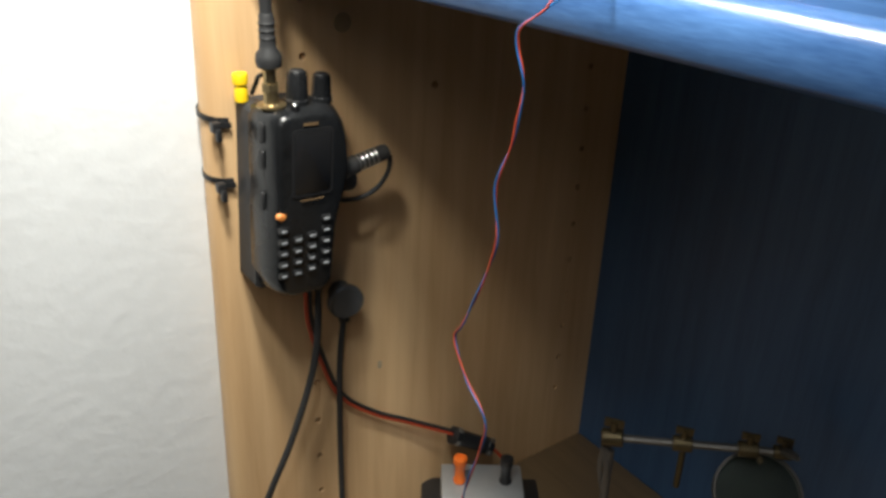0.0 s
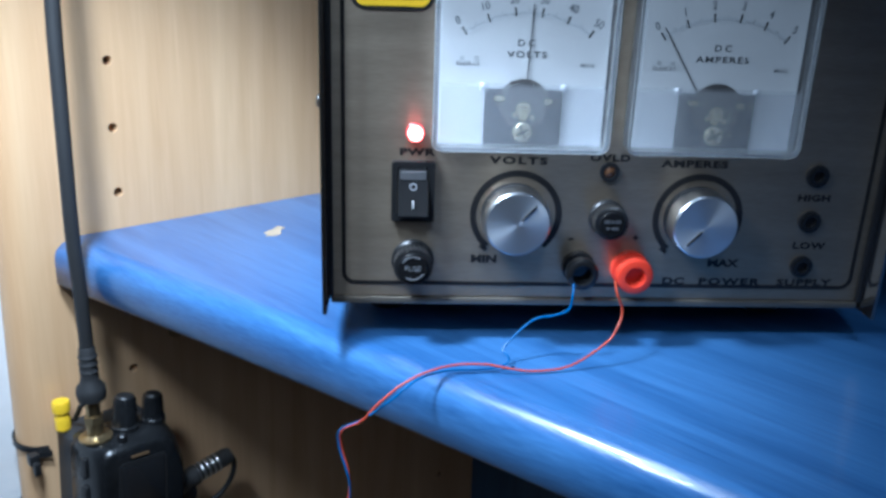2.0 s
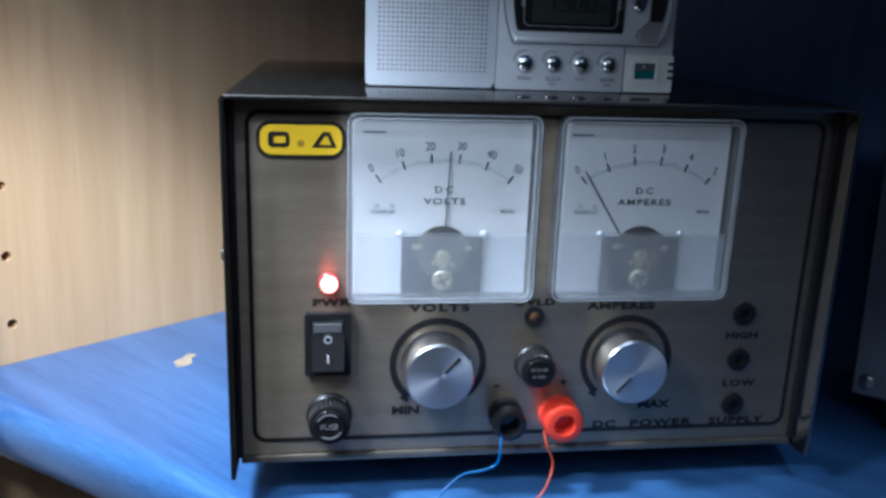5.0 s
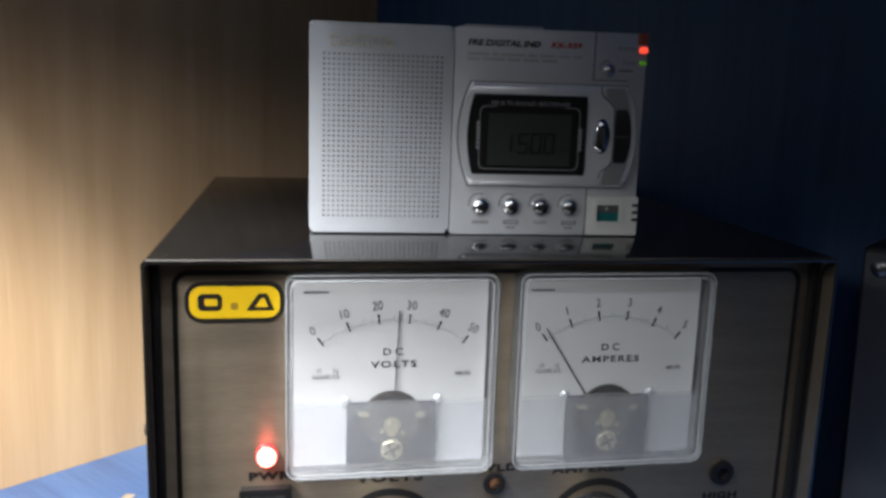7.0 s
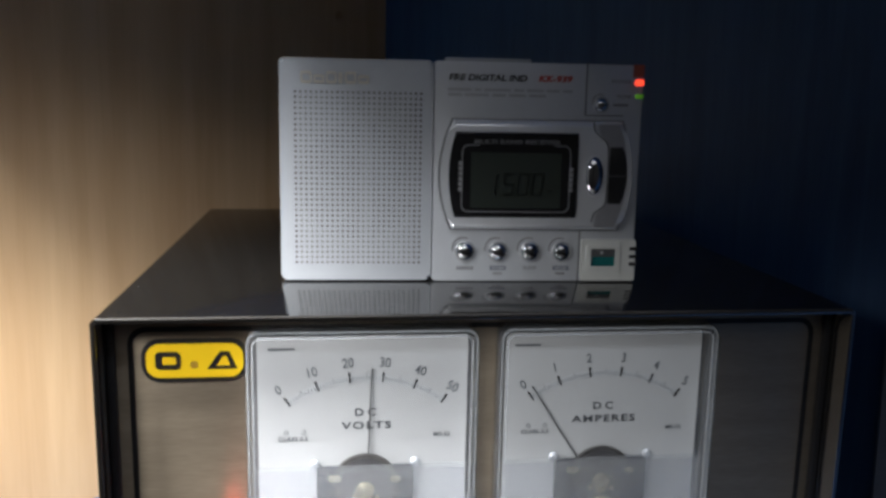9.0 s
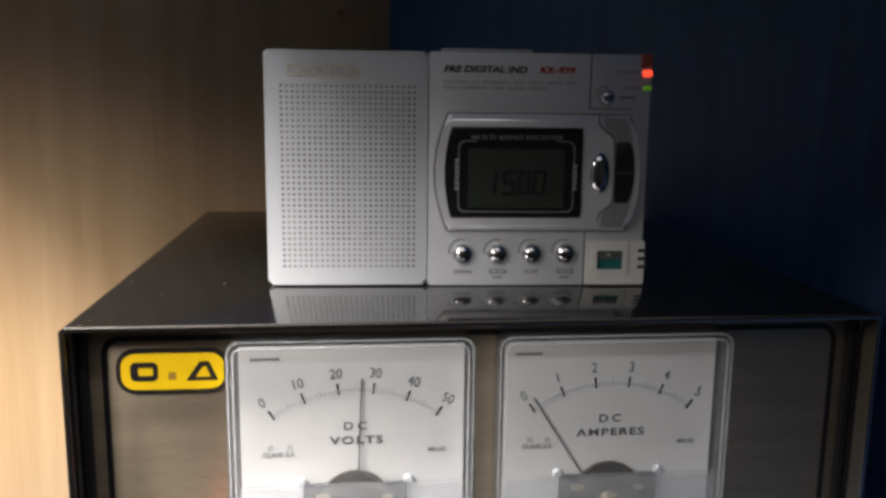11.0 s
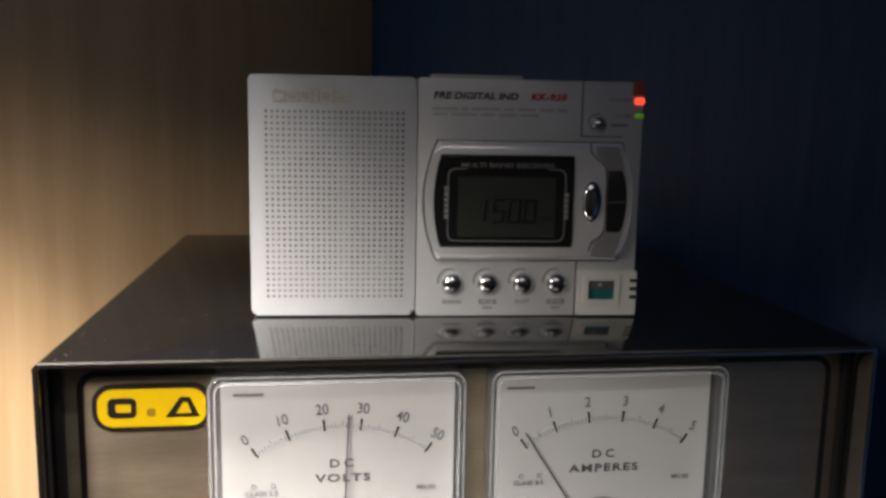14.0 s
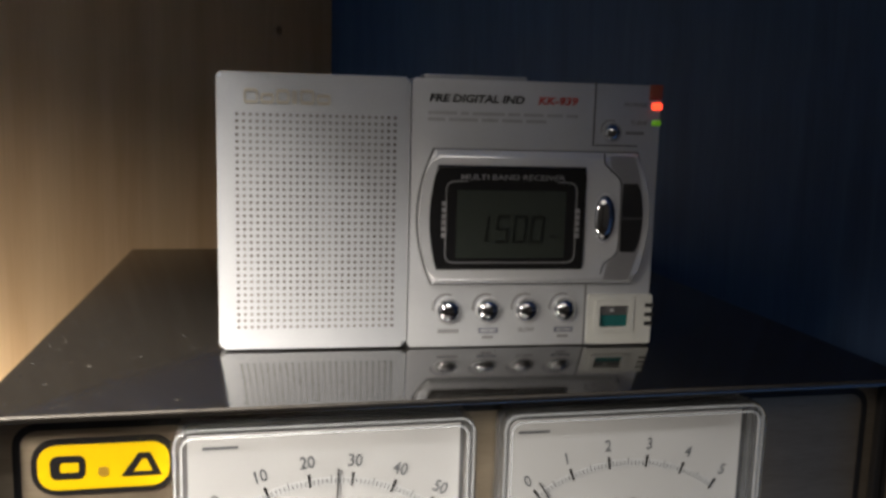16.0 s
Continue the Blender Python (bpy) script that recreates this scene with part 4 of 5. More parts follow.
    for x, d in zip((0.0644, 0.0699, 0.0745, 0.0791), "1500"):
        w, h, z, g = 0.0030, 0.0064, 0.0286, 0.00070
        box_of = {"a": (0, h, w, h), "g": (0, h / 2, w, h / 2), "d": (0, 0, w, 0), "f": (0, h / 2, 0, h), "b": (w, h / 2, w, h), "e": (0, 0, 0, h / 2), "c": (w, 0, w, h / 2)}
        bm = None
        for s in segs[d]:
            ax, az, bx, bz = box_of[s]
            lean = 0.10
            bm = stroke(x + ax + lean * az, z + az, x + bx + lean * bz, z + bz, g, -0.0035, bm)
        part("digit", bm, M["lcd_ink"], lens, smooth=0)
    bars(0.0845, -0.0035, 0.0300, 0.0018, 0.0007, M["lcd_ink"], lens)
    part("chrome_key", turned([(a, b * 0.6) for a, b in dome], Matrix.Translation((0.0994, -0.0026, 0.0347)) @ FRONT @ Matrix.Diagonal((0.0030, 0.0061, 0.0030, 1)), 32), M["chrome"], mod, "oval chrome rocker key")
    part("key_groove", ring([(0.0994 + 0.0031 * math.cos(a), 0.0347 + 0.0065 * math.sin(a)) for a in (2 * math.pi * k / 32 for k in range(32))], [(0.0994 + 0.0027 * math.cos(a), 0.0347 + 0.0060 * math.sin(a)) for a in (2 * math.pi * k / 32 for k in range(32))], -0.0028, -0.0024), M["silver_light"], mod)
    curve = [(0.1000, 0.0508), (0.1008, 0.0476), (0.1030, 0.0456), (0.1038, 0.0424), (0.1038, 0.0276), (0.1028, 0.0246), (0.1006, 0.0226), (0.0998, 0.0184)]
    bow = [(0.1068 + 0.0033 * (1 - (2 * k / 10 - 1) ** 2), 0.0184 + 0.0324 * k / 10) for k in range(11)]
    # flat plate: the dish's shade is put into its duller grey
    part("thumb_recess_shade", slab(list(reversed(curve)) + list(reversed(bow)), -0.00272, -0.0022, 0.0), M["recess"], mod, "recess round the tuning wheel, its shade put into a duller silver", 0)
    wheel = part("tuning_wheel", slab(bowed(0.1040, 0.0256, 0.1083, 0.0440, 0.0000, 0.0016), -0.0030, -0.0018, 0.0006), M["black"], mod, "black tuning wheel")
    part("wheel_slot", box((0.1040, -0.0033, 0.0345), (0.1097, -0.0030, 0.0349)), M["grey_dark"], wheel, smooth=0)
    part("step_line", tube([(0.0985, -0.0027, 0.0514), (0.0988, -0.0027, 0.0490), (0.1005, -0.0027, 0.0472), (0.1028, -0.0027, 0.0452), (0.1036, -0.0027, 0.0420), (0.1036, -0.0027, 0.0280), (0.1026, -0.0027, 0.0248), (0.1000, -0.0027, 0.0228), (0.0990, -0.0027, 0.0200)], 0.00022, 6), M["grey_dark"], mod)
    # slide switch at the lower corner
    sw = part("slide_switch", ring(outline_rect(0.0968, 0.0006, 0.1148, 0.0140, 0.0006), outline_rect(0.0998, 0.0052, 0.1082, 0.0112, 0.0006), -0.0012, 0.002), M["pale_plastic"], t, "pale plastic slide switch block")
    part("window_frame", ring(outline_rect(0.0985, 0.0040, 0.1096, 0.0125, 0.0010), outline_rect(0.0999, 0.0053, 0.1081, 0.0111, 0.0006), -0.0017, -0.0010), M["pale_plastic"], sw)
    part("switch_window", box((0.0997, -0.0004, 0.0051), (0.1083, 0.0000, 0.0085)), M["teal"], sw, "teal window", smooth=0)
    part("slider", box((0.0999, -0.0008, 0.0084), (0.1081, 0.0001, 0.0112), 0.0002), M["grey_dark"], sw)
    part("slider_mark", box((0.1032, -0.0010, 0.0093), (0.1042, -0.0006, 0.0102), 0.0001, 1), M["grey_print"], sw)
    for z in (0.0055, 0.0080, 0.0105):
        part("grip_notch", box((0.1128, -0.0014, z), (0.1154, 0.0018, z + 0.0011), 0.0002, 1), M["ink"], sw)
    part("top_button", slab(outline_rect(0.0520, 0.0694, 0.0798, 0.0706, 0.0005), 0.008, 0.016, 0.0003), M["silver"], t)
    part("foot_strip", box((0.0015, 0.002, 0.0), (0.0470, 0.024, 0.0010)), M["ink"], t, smooth=0)
    return t


pocket_radio()

# ---- handheld transceiver on the side panel ----
HT_M = pose(0.0, 0.0065, 1.04, 0, 0, 90) @ pose(0, 0, 0, 0, 3.2, 0)  # local x along the panel, -y out of it


def loft(rows, bm=None):
    """Skin over outlines of as many points each, given as lists of (x, y, z)."""
    out = bmesh.new()
    vs = [[out.verts.new(p) for p in r] for r in rows]
    n = len(vs[0])
    for a, b in zip(vs, vs[1:]):
        for i in range(n):
            out.faces.new((a[i], a[(i + 1) % n], b[(i + 1) % n], b[i]))
    out.faces.new(vs[0]), out.faces.new(vs[-1])
    return join(bm, out)


def handheld_radio():
    t = thing("handheld_radio", HT_M, "worn black handheld transceiver strapped to the beech side panel", "transceiver")
    bat = part("battery_pack", slab(outline_rect(-0.0240, -0.0040, 0.0226, 0.1150, 0.004), -0.0250, -0.0010, 0.0015, 2), M["ht_grey"], t, "dark grey battery pack")
    def flank(inset, drop):
        """The case's outline at one depth: straight on one flank, swelling and tapering on the other."""
        right = [(0.0160, -0.0020), (0.0200, 0.0004), (0.0220, 0.0050), (0.0232, 0.0260), (0.0244, 0.0440), (0.0272, 0.0560), (0.0306, 0.0680), (0.0320, 0.0820), (0.0308, 0.0960), (0.0272, 0.1080), (0.0225, 0.1155), (0.0170, 0.1180)]
        left = [(-0.0200, 0.1180), (-0.0245, 0.1160), (-0.0262, 0.1110), (-0.0262, 0.0760), (-0.0258, 0.0660), (-0.0262, 0.0540), (-0.0260, 0.0120), (-0.0235, 0.0030), (-0.0180, -0.0020)]
        return [(x - inset * (1 if x > 0 else 0.8) * (1 if x > 0 else -1) + (0.0016 if x < 0 else 0), 0.059 + (z - 0.059) * (1 - drop)) for x, z in right + left]

    rows = [[(x, y, z) for x, z in flank(i, d)] for y, i, d in ((-0.019, 0.0006, 0.02), (-0.024, 0.0, 0.0), (-0.036, 0.0004, 0.0), (-0.043, 0.0022, 0.008), (-0.048, 0.0048, 0.025), (-0.0508, 0.0066, 0.045), (-0.0515, 0.0082, 0.07))]
    body = part("body", loft(rows), M["ht_black"], t, "scuffed black front case", 60)
    scr = part("display", slab(outline_rect(-0.0105, 0.0680, 0.0135, 0.1060, 0.002), -0.0522, -0.0512, 0.0004), M["black_gloss"], body, "unlit glossy display")
    part("display_rim", ring(outline_rect(-0.0120, 0.0660, 0.0150, 0.1078, 0.003), outline_rect(-0.0105, 0.0680, 0.0135, 0.1060, 0.002), -0.0520, -0.0512), M["black"], body)
    bars(-0.005, -0.0520, 0.1105, 0.0095, 0.0015, M["gold_dim"], body)
    bars(-0.0065, -0.0524, 0.0640, 0.0150, 0.0010, M["gold_dim"], body)
    part("orange_key", turned([(0.0026, 0), (0.0025, 0.0014), (0.0017, 0.0024), (0.0, 0.0026)], Matrix.Translation((-0.0184, -0.0496, 0.0552)) @ FRONT @ Matrix.Diagonal((1.35, 1.0, 1.0, 1)), 20), M["orange_key"], body, "small orange call key")
    for r in range(5):
        for c in range(4):
            x, z = -0.0176 + 0.0095 * c, 0.0165 + 0.0075 * r + (0.0022 if c in (1, 2) else 0) * -0.4 + 0.0012 * c
            if r == 4 and c in (1, 2):
                continue
            key = part("key", slab(outline_rect(x - 0.0031, z - 0.0021, x + 0.0031, z + 0.0021, 0.0012), -0.0530, -0.0512, 0.0005), M["black"], body)
            bars(x - 0.0018, -0.0531, z, 0.0036, 0.0013, M["key_print"], key, words=(2, 1))
    # flank keys
    for z in (0.104, 0.088, 0.062):
        part("flank_key", slab(outline_rect(0.0, z - 0.006, 0.004, z + 0.006, 0.0015), 0.0, 0.0016, 0.0006), M["black"], body, m=Matrix.Translation((-0.0262, -0.0365, 0.0)) @ Matrix.Rotation(radians(-70), 4, "Z"))
    # top fittings
    ax, ay = -0.0162, -0.034
    UP = Matrix.Translation((ax, ay, 0.1178)) @ Matrix.Rotation(radians(-3.2), 4, "Y")
    top = part("antenna_socket", turned([(0.0086, 0.0), (0.0086, 0.0012), (0.0050, 0.0016), (0.0042, 0.0022), (0.0042, 0.0110), (0.0036, 0.0112), (0.0036, 0.0230), (0.0, 0.0230)], UP, 28), M["brass"], t, "worn brass antenna adapter")
    part("hex_nut", turned([(0.0050, 0.0), (0.0050, 0.0045), (0.0, 0.0045)], UP @ Matrix.Translation((0, 0, 0.0090)), 6), M["brass"], top, smooth=10)
    boot = part("cable_boot", turned([(0.0045, 0.0), (0.0070, 0.0016), (0.0076, 0.0050), (0.0072, 0.0085), (0.0050, 0.0115), (0.0046, 0.0150), (0.0042, 0.0300), (0.0037, 0.0310)], UP @ Matrix.Translation((0, 0, 0.0217)), 28), M["rubber"], t, "ribbed rubber cable boot")
    for dz in (0.017, 0.021, 0.025):
        part("boot_rib", turned([(0.0046, 0.0), (0.0050, 0.0006), (0.0046, 0.0014)], UP @ Matrix.Translation((0, 0, 0.0217 + dz)), 20), M["rubber"], boot)
    for x, h, r in ((0.0003, 0.0195, 0.0074), (0.0162, 0.0165, 0.0068)):
        pts = []
        for i in range(36):
            rr = r * (1.0 if i % 3 else 0.94)
            pts.append((rr * math.cos(2 * math.pi * i / 36), rr * math.sin(2 * math.pi * i / 36)))
        k = part("dial_knob", loft([[(x + px * s, -0.033 + py * s, 0.1172 + z) for px, py in pts] for z, s in ((0.0, 1.0), (0.003, 1.0), (0.0035, 0.9), (h - 0.002, 0.82), (h, 0.70))]), M["ht_black"], t, "fluted black control knob")
        part("knob_cap", turned([(r * 0.62, 0.0), (r * 0.5, 0.0008), (0.0, 0.0010)], Matrix.Translation((x, -0.033, 0.1172 + h)), 20), M["black"], k)
    part("top_stud", turned([(0.0026, 0.0), (0.0026, 0.0030), (0.0016, 0.0042), (0.0, 0.0044)], Matrix.Translation((-0.0065, -0.0445, 0.1172)), 16), M["black_gloss"], t)
    # plug on the right flank
    plug = part("side_plug", turned([(0.0060, 0.0), (0.0062, 0.004), (0.0056, 0.006), (0.0056, 0.010), (0.0048, 0.011), (0.0048, 0.024), (0.0040, 0.026), (0.0, 0.026)], Matrix.Translation((0.0290, -0.030, 0.0690)) @ Matrix.Rotation(radians(76), 4, "Y") @ Matrix.Diagonal((1.1, 1.1, 1.5, 1)), 24), M["iron"], t, "nickel-plated plug with looped black lead")
    for k in range(5):
        part("strain_rib", turned([(0.0050, 0.0), (0.0053, 0.0007), (0.0050, 0.0014)], Matrix.Translation((0.0290, -0.030, 0.0690)) @ Matrix.Rotation(radians(76), 4, "Y") @ Matrix.Diagonal((1.1, 1.1, 1.3, 1)) @ Matrix.Translation((0, 0, 0.0115 + k * 0.0026)), 20), M["nickel"], plug)
    part("plug_body", slab(outline_rect(0.0290, 0.0575, 0.0420, 0.0690, 0.0030), -0.0350, -0.0255, 0.0015), M["black"], plug)
    part("lead", tube([(0.0640, -0.0300, 0.0775), (0.0690, -0.0300, 0.0745), (0.0690, -0.0300, 0.0650), (0.0630, -0.0290, 0.0545), (0.0510, -0.0280, 0.0480), (0.0370, -0.0260, 0.0475), (0.0250, -0.024, 0.0500)], 0.0016, 8), M["rubber"], plug)
    return t


def cable_tie(z, droop):
    """A nylon tie round the panel's front edge, its head on the inner face."""
    t = thing("cable_tie", pose(0, 0, z), "thin black nylon cable tie round the panel's front edge", "cable tie", "ties holding the transceiver")
    r = PANEL_T / 2
    path = [(0.0030, -0.0160, -0.0012), (0.0016, -0.0225, -0.0006)] + [(-r + (r + 0.0012) * math.cos(radians(a)), PANEL_Y + r - (r + 0.0012) * math.sin(radians(a)), droop * (a / 180.0) + 0.001) for a in (0, 25, 50, 75, 100, 130, 160)]
    bm = bmesh.new()
    rows, pts = [], smooth_path(path, 5)
    for i, p in enumerate(pts):
        d = (pts[min(i + 1, len(pts) - 1)] - pts[max(i - 1, 0)]).normalized()
        out = d.cross(Vector((0, 0, 1))).normalized()
        rows.append([bm.verts.new(p + out * a + Vector((0, 0, b))) for a, b in ((-0.0005, -0.0017), (0.0005, -0.0017), (0.0005, 0.0017), (-0.0005, 0.0017))])
    for a, b in zip(rows, rows[1:]):
        for k in range(4):
            bm.faces.new((a[k], a[(k + 1) % 4], b[(k + 1) % 4], b[k]))
    bm.faces.new(rows[0]), bm.faces.new(rows[-1])
    part("strap", bm, M["black"], t, smooth=30)
    part("head", box((0.0008, -0.0290, -0.0038), (0.0068, -0.0236, 0.0026), 0.0008), M["black"], t)
    part("tail", box((0.0066, -0.0280, -0.0085), (0.0100, -0.0246, -0.0010), 0.0006), M["black"], t)
    return t


def cable(name, pts, r, mat, label, category, n=10):
    return tagged(part(name, tube(pts, r, n), mat, None, label), "", category)


M["ht_black"] = plain("worn_black_case", (0.010, 0.0105, 0.0115), 0.25, noise_amt=0.5, scale=420, bump=0.00006, rough_var=0.1)
M["ht_grey"] = plain("dark_grey_battery", (0.024, 0.025, 0.028), 0.55, noise_amt=0.3, scale=420, bump=0.00006)
M["gold_dim"] = plain("dim_gold_print", (0.16, 0.10, 0.05), 0.5)
M["orange_key"] = plain("orange_key", (0.75, 0.26, 0.06), 0.45)
M["key_print"] = plain("key_print", (0.42, 0.44, 0.47), 0.5)

handheld_radio()
cable_tie(1.1415, 0.006)
cable_tie(1.1025, 0.004)
cap = thing("yellow_cap", pose(0.0085, -0.0105, 1.1560), "yellow plastic wire cap tucked behind the transceiver", "wire cap")
part("cap_body", turned([(0.0040, 0.0), (0.0040, 0.0080), (0.0036, 0.0086), (0.0036, 0.0098), (0.0046, 0.0105), (0.0048, 0.0155), (0.0042, 0.0166), (0.0, 0.0166)], None, 20), M["yellow_cap"], cap)
part("hook", tube([(0.0020, 0.0060, 0.004), (0.0080, 0.0065, 0.0120), (0.0140, 0.0060, 0.0175), (0.0175, 0.0105, 0.0190), (0.0150, 0.0150, 0.0175)], 0.0014, 8), M["rubber"], cap)
cable("antenna_cable", [(0.034, -0.003, 1.2085), (0.0352, -0.0038, 1.235), (0.036, -0.0050, 1.27), (0.036, -0.0046, 1.31), (0.035, -0.0034, 1.36), (0.034, -0.0022, 1.42), (0.031, -0.0070, 1.54), (0.030, -0.008, 1.75), (0.030, -0.008, 2.29)], 0.0035, M["rubber"], "black coaxial antenna cable hanging past the shelf edge", "cable", 14)
cable("microphone_cable", [(0.030, 0.0240, 1.046), (0.030, 0.0235, 1.015), (0.030, 0.0205, 0.980), (0.029, 0.0130, 0.948), (0.028, -0.0030, 0.905), (0.026, -0.0200, 0.8668), (0.022, -0.0300, 0.830), (0.018, -0.0340, 0.7536)], 0.0025, M["rubber"], "black cable hanging from the transceiver's foot", "cable")
pair = thing("power_lead", pose(0, 0, 0), "red and black twin power lead from the transceiver", "cable")
part("red_core", tube([(0.0300, 0.0144, 1.0430), (0.0290, 0.0150, 1.0250), (0.0220, 0.0192, 0.999), (0.0120, 0.0317, 0.9598), (0.0060, 0.0500, 0.9143), (0.0042, 0.0807, 0.8827), (0.0052, 0.1129, 0.8607), (0.0100, 0.1485, 0.8379), (0.0120, 0.1580, 0.8320)], 0.0015, 8), M["wire_red"], pair)
part("black_core", tube([(0.0310, 0.0174, 1.0430), (0.0300, 0.0178, 1.0250), (0.0230, 0.0216, 1.0010), (0.0130, 0.0340, 0.9618), (0.0066, 0.0520, 0.9167), (0.0046, 0.0817, 0.8854), (0.0056, 0.1139, 0.8634), (0.0100, 0.1495, 0.8405), (0.0120, 0.1590, 0.8345)], 0.0015, 8), M["rubber"], pair)
part("red_tail", tube([(0.0160, 0.1960, 0.8035), (0.0200, 0.2060, 0.7920), (0.0300, 0.2140, 0.7750), (0.0420, 0.2160, 0.7560)], 0.0017, 8), M["wire_red"], pair)
FILTER_M = Matrix.Translation((0.0125, 0.1560, 0.8325)) @ (Vector((0.006, 0.043, -0.030)).to_track_quat("Z", "X").to_matrix().to_4x4())
ch = part("inline_filter", turned([(0.0060, 0.0), (0.0078, 0.0010), (0.0078, 0.0070), (0.0070, 0.0080), (0.0070, 0.0400), (0.0078, 0.0410), (0.0078, 0.0470), (0.0060, 0.0490)], FILTER_M, 24), M["black"], pair, "black in-line fuse holder with metal clips")
for a in (20, 110, 200, 290):
    for zz in (0.0022, 0.0425):
        part("clip", box((-0.0022, -0.0014, 0.0), (0.0022, 0.0014, 0.0040), 0.0004, 1), M["nickel"], ch, m=FILTER_M @ Matrix.Rotation(radians(a), 4, "Z") @ Matrix.Translation((0.0, 0.0080, zz)))
tee = thing("jack_plug", pose(0.0, 0.0555, 1.0020), "round dark grey plug cap on the side panel with hanging cable", "plug")
part("disc", turned([(0.0085, 0.0005), (0.0085, 0.012), (0.0122, 0.0130), (0.0130, 0.0146), (0.0130, 0.0182), (0.0120, 0.0196), (0.0, 0.0200)], pose(0, 0, 0, 0, 90, -12), 36), M["cap_grey"], tee)
part("sleeve", turned([(0.0040, 0.0), (0.0042, 0.010), (0.0, 0.010)], Matrix.Translation((0.0110, -0.0020, -0.0190)), 16), M["rubber"], tee)
part("tail_cable", tube([(0.0110, -0.0025, -0.0180), (0.0108, -0.0065, -0.0560), (0.0100, -0.0074, -0.1200), (0.0115, -0.0083, -0.1880), (0.0120, -0.0090, -0.2460)], 0.0023, 10), M["rubber"], tee)
for y, z, r in ((0.0636, 1.1928, 0.0062),):
    tagged(part("cover_cap", turned([(r, 0.0), (r, 0.0005), (r * 0.9, 0.0010), (0.0, 0.0011)], Matrix.Translation((0.0, y, z)) @ Matrix.Rotation(radians(90), 4, "Y"), 24), M["cover_cap"], None, "round beech-coloured screw cover cap on the panel"), "", "cover cap")
tagged(part("panel_nick", slab(outline_rect(0.0885, 0.9205, 0.0920, 0.9275, 0.0014, 4), -0.0003, 0.0002), M["brown_screw"], None, "small pale nick in the side panel", m=pose(0, 0, 0, 0, 0, 90)), "", "nick")

# ---- loose test leads from the power supply ----
lead = thing("test_lead", pose(0, 0, 0), "thin red and blue twisted wires hanging over the shelf edge", "wire")
JOIN = [(0.2600, 0.0621), (0.2566, 0.0556), (0.2494, 0.0453), (0.2463, 0.0330)]
HANG = [(0.2455, 0.0245, 1.2600), (0.2420, 0.0190, 1.2545), (0.2361, 0.0143, 1.2470), (0.2262, 0.0130, 1.2395), (0.2251, 0.0135, 1.2320), (0.2285, 0.0150, 1.2180), (0.2262, 0.0150, 1.2020), (0.2238, 0.0150, 1.1907), (0.2158, 0.0150, 1.1703), (0.2188, 0.0150, 1.1474), (0.2150, 0.0150, 1.1320),
        (0.2093, 0.0150, 1.1173), (0.1980, 0.0150, 1.0920), (0.1920, 0.0150, 1.0801), (0.2026, 0.0150, 1.0626), (0.2183, 0.0150, 1.0485), (0.2176, 0.0150, 1.0304), (0.2063, 0.0150, 0.9919), (0.1950, 0.0180, 0.9400), (0.1800, 0.0300, 0.8600), (0.1680, 0.0450, 0.7700), (0.1500, 0.0650, 0.7515)]


def twisted(side, r=0.0006):
    path = smooth_path(HANG, 14)
    out, run = [], 0.0
    for i, p in enumerate(path):
        if i:
            run += (p - path[i - 1]).length
        a = run / 0.031 * math.pi + (0 if side > 0 else math.pi)
        w = 0.00046 if run > 0.015 else 0.0014
        out.append(p + w * Vector((math.cos(a), math.sin(a), 0.0)))
    return out[::3]


blue = [(0.2672, 0.0905, 1.2895), (0.2684, 0.0887, 1.2850), (0.2676, 0.0881, 1.2800), (0.2640, 0.0845, 1.2775), (0.2580, 0.0787, 1.2750), (0.2557, 0.0660, 1.2670), (0.2585, 0.0655, 1.2645), (0.2592, 0.0640, 1.2622), (0.2560, 0.0560, 1.2612), (0.2485, 0.0450, 1.2615), (0.2472, 0.0320, 1.2622)]
redl = [(0.2762, 0.1040, 1.2900), (0.2796, 0.1009, 1.2870), (0.2813, 0.1030, 1.2800), (0.2822, 0.0990, 1.2740), (0.2811, 0.0939, 1.2690), (0.2758, 0.0809, 1.2622), (0.2690, 0.0690, 1.2612), (0.2626, 0.0616, 1.2622), (0.2566, 0.0556, 1.2635), (0.2500, 0.0453, 1.2640), (0.2468, 0.0330, 1.2632)]
part("blue_wire", tube(blue + [tuple(p) for p in twisted(1)], 0.00042, 8, 4), M["wire_blue"], lead)
part("red_wire", tube(redl + [tuple(p) for p in twisted(-1)], 0.00042, 8, 4), M["wire_red"], lead)
chip = slab([(0.0575 + 0.0062 * math.cos(a) * (1 + 0.22 * math.sin(3 * a + 1)) - 0.4 * 0.0078 * math.sin(a), 0.0965 + 0.0078 * math.sin(a) * (1 + 0.18 * math.sin(5 * a)) - 0.0030 * math.cos(a)) for a in (2 * math.pi * k / 26 for k in range(26))], 0.0, 0.0012)
chip.transform(Matrix(((1, 0, 0, 0), (0, 0, 1, 0), (0, -1, 0, SHELF_Z + 0.0003), (0, 0, 0, 1))))
tagged(part("laminate_chip", chip, M["brown_screw"], None, "pale bare patch chipped in the blue laminate shelf", 0), "", "chip")

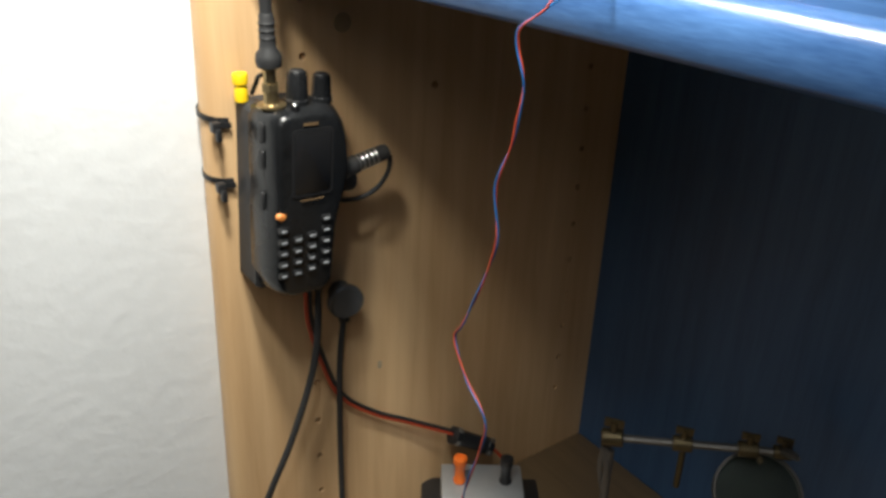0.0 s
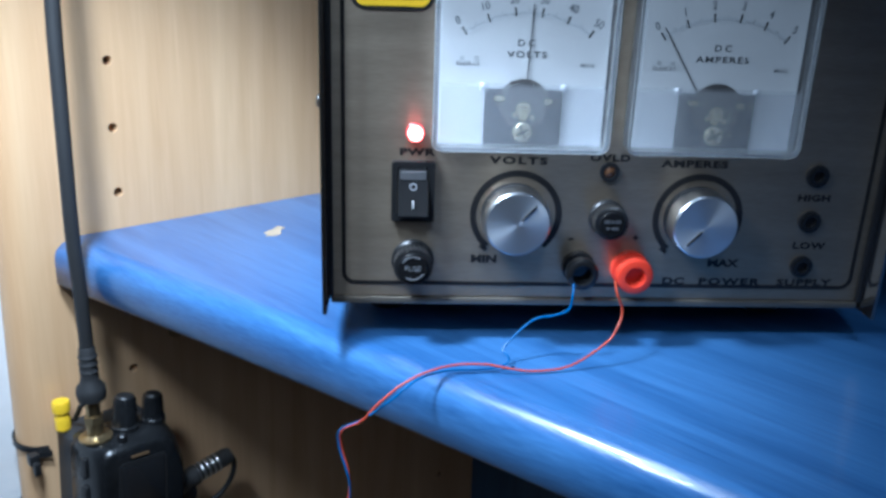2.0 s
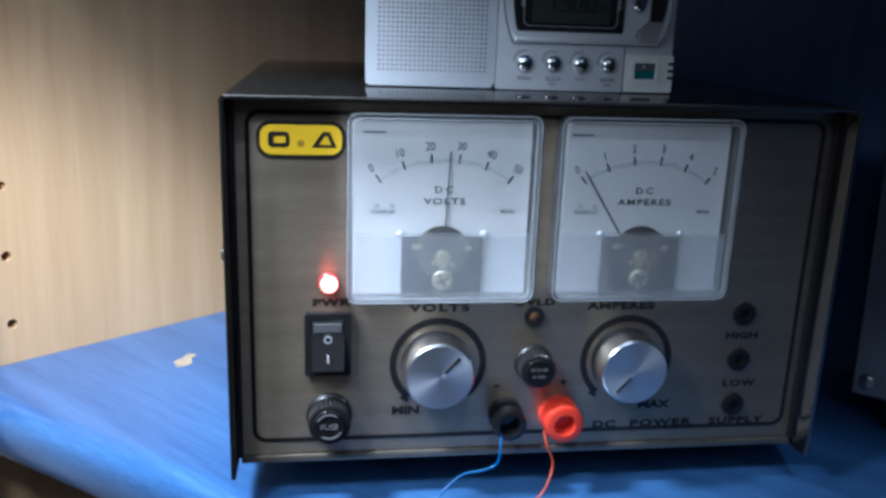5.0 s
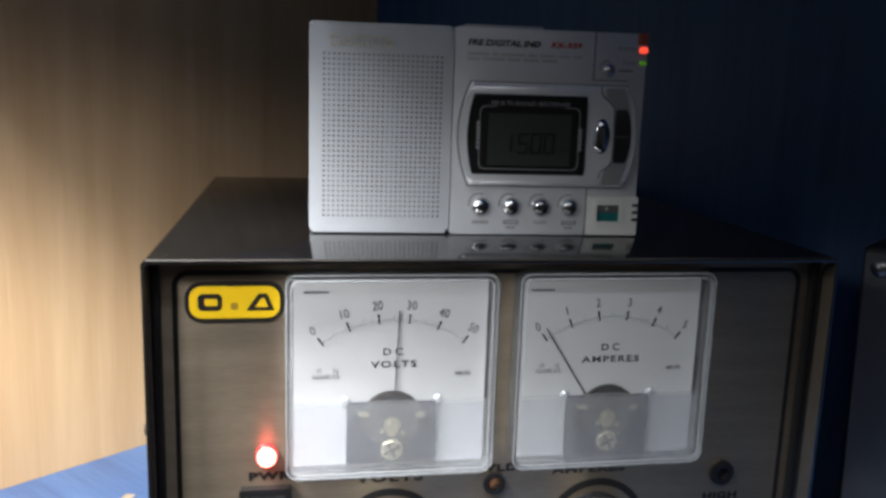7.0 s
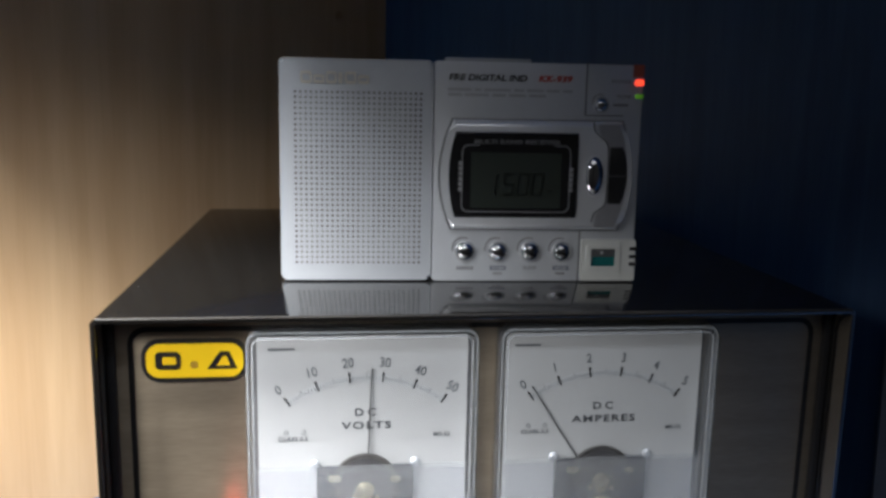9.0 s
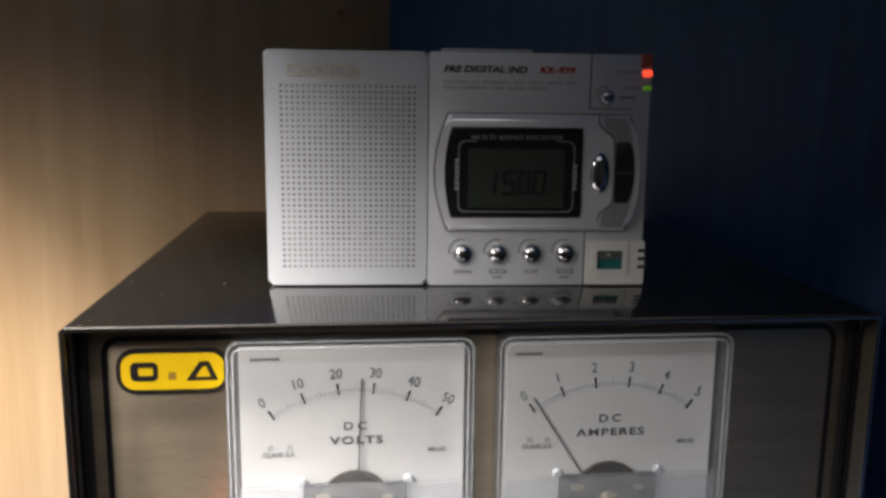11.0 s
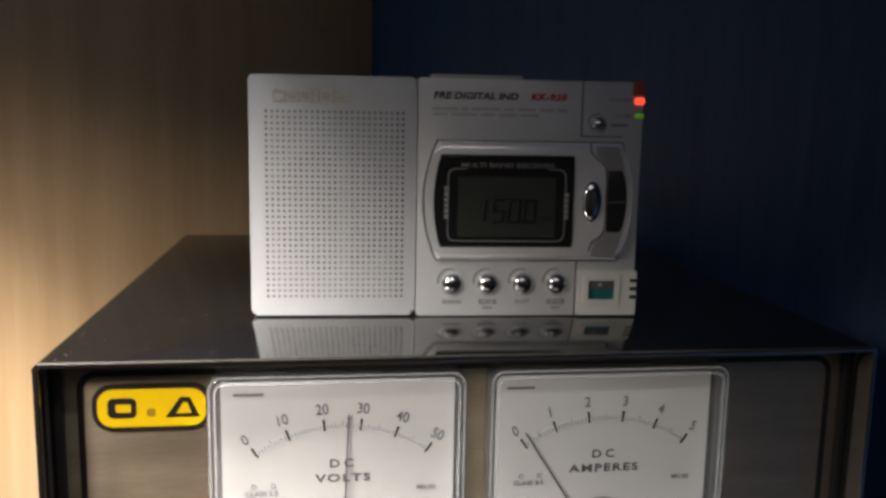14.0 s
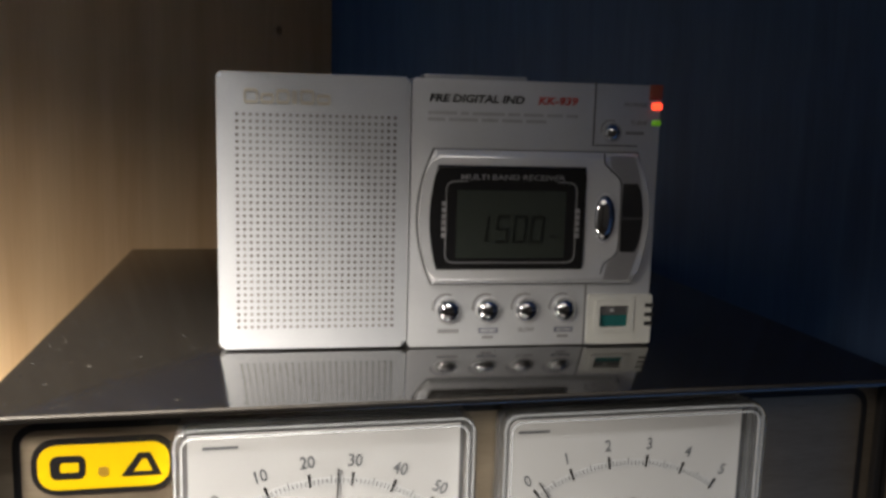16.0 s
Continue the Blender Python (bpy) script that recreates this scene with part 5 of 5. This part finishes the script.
# ---- things on the desk board ----
bx = thing("terminal_box", pose(0.0470, 0.1640, DESK_Z, 0, 0, 55), "small aluminium box with orange and black terminals on black base", "terminal box")
part("base", box((-0.052, -0.030, 0.0002), (0.052, 0.030, 0.030), 0.003), M["black"], bx)
part("top_plate", box((-0.035, -0.022, 0.0302), (0.035, 0.022, 0.0520), 0.0015), M["alu_box"], bx)
part("rubber_pad", box((-0.0325, -0.0230, 0.0310), (0.0325, -0.0215, 0.0485), 0.0005), M["ink"], bx)
for x, mt, lb in ((-0.0195, "orange", "orange terminal cap"), (0.0200, "black", "black terminal cap")):
    part("terminal", turned([(0.0052, 0.0), (0.0056, 0.0020), (0.0044, 0.0042), (0.0042, 0.0150), (0.0055, 0.0190), (0.0060, 0.0225), (0.0056, 0.0255), (0.0030, 0.0262), (0.0028, 0.0250), (0.0, 0.0250)], Matrix.Translation((x, 0.0, 0.0522)), 24), M[mt], bx, lb)

th = thing("soldering_stand", pose(0, 0, 0), "nickel and brass soldering stand with clips and round magnifier", "tool stand")
J, E2 = Vector((0.1450, 0.2050, 0.8990)), Vector((0.2365, 0.2880, 0.9100))
part("base", turned([(0.036, DESK_Z + 0.0003), (0.036, DESK_Z + 0.006), (0.030, DESK_Z + 0.012), (0.012, DESK_Z + 0.016), (0.012, DESK_Z + 0.024), (0.0, DESK_Z + 0.024)], Matrix.Translation((0.150, 0.200, 0)), 32), M["black"], th)
part("post", tube([(0.150, 0.200, DESK_Z + 0.02), (0.149, 0.201, 0.83), (0.146, 0.204, 0.888)], 0.0032), M["iron"], th)
part("arm", tube([tuple(J.lerp(E2, -0.02)), tuple(J.lerp(E2, 0.5)), tuple(E2)], 0.0030), M["iron"], th)


def clamp(p, s=1.0):
    d = (E2 - J).normalized()
    m = Matrix.Translation(p) @ d.to_track_quat("Z", "X").to_matrix().to_4x4()
    c = part("clamp", turned([(0.0052 * s, -0.007 * s), (0.0060 * s, -0.006 * s), (0.0060 * s, 0.006 * s), (0.0052 * s, 0.007 * s)], m, 16), M["brass_shaded"], th, "brass swivel clamp")
    part("wing_screw", tube([tuple(Vector(p) + Vector((0, 0, 0.003))), tuple(Vector(p) + Vector((0.001, -0.001, 0.010 * s))), tuple(Vector(p) + Vector((0.001, -0.001, 0.013 * s)))], 0.0024 * s, 8), M["brass_shaded"], c)
    part("wing", box((-0.0065 * s, -0.001, 0.008 * s), (0.0065 * s, 0.001, 0.015 * s), 0.0008), M["brass_shaded"], c, m=Matrix.Translation(p) @ Matrix.Rotation(radians(35), 4, "Z"))
    return c


clamp(tuple(J.lerp(E2, 0.0)), 1.15)
clamp(tuple(J.lerp(E2, 0.41)))
clamp(tuple(J.lerp(E2, 0.78)))
clamp(tuple(J.lerp(E2, 0.97)), 0.9)
part("clip_arm", tube([(0.1835, 0.2395, 0.9000), (0.1842, 0.2390, 0.8850), (0.1842, 0.2388, 0.8640)], 0.0024), M["brass_shaded"], th)
for a, b in (((0.142, 0.2035, 0.890), (0.1465, 0.1995, 0.8520)), ((0.2330, 0.2860, 0.9110), (0.2500, 0.2760, 0.9200))):
    cl = part("crocodile_clip", tube([a, tuple((Vector(a) + Vector(b)) / 2 + Vector((0.003, 0, 0.001))), b], lambda q: 0.0042 - 0.0026 * q, 8), M["iron"], th, "nickel crocodile clip")
    part("jaw", tube([a, tuple((Vector(a) + Vector(b)) / 2 - Vector((0.004, 0, 0.001))), b], lambda q: 0.0036 - 0.0024 * q, 8), M["iron"], cl)
MAG_M = Matrix.Translation((0.2336, 0.2660, 0.8800)) @ Vector((0.45, -0.45, 0.77)).to_track_quat("Z", "Y").to_matrix().to_4x4()
mg = part("magnifier", turned([(0.0300, -0.003), (0.0318, -0.003), (0.0318, 0.003), (0.0300, 0.003), (0.0292, 0.0), (0.0300, -0.003)], MAG_M, 40), M["iron"], th, "round magnifying lens in a metal rim")
part("lens", turned([(0.0, -0.0020), (0.015, -0.0018), (0.0294, -0.0004), (0.0294, 0.0004), (0.015, 0.0018), (0.0, 0.0020)], MAG_M, 40), M["glass"], mg)
part("magnifier_stem", tube([(0.2200, 0.2735, 0.9080), (0.2230, 0.2735, 0.9040), (0.2270, 0.2730, 0.9010)], 0.0022), M["brass_shaded"], th)

# ---- instrument beside the power supply ----
dv = thing("instrument_case", pose(0.3360, 0.2620, SHELF_Z), "dark grey instrument case with screwed front panel on the shelf", "instrument")
part("case", box((0.0, 0.002, 0.0140), (0.200, 0.066, 0.1410), 0.002), M["black"], dv)
fp = part("front_panel", box((0.001, 0.0, 0.0160), (0.199, 0.0022, 0.1390), 0.0006, 1), M["device"], dv)
for x in (0.007, 0.193):
    for z in (0.0225, 0.1325):
        part("screw", turned([(0.0036, 0.0), (0.0034, 0.0010), (0.0024, 0.0018), (0.0, 0.0020)], Matrix.Translation((x, -0.0001, z)) @ FRONT, 18), M["nickel"], fp)
for x in (0.02, 0.18):
    for y in (0.012, 0.054):
        part("foot", turned([(0.007, 0.0002), (0.008, 0.003), (0.008, 0.0142)], Matrix.Translation((x, y, 0)), 16), M["rubber"], dv)
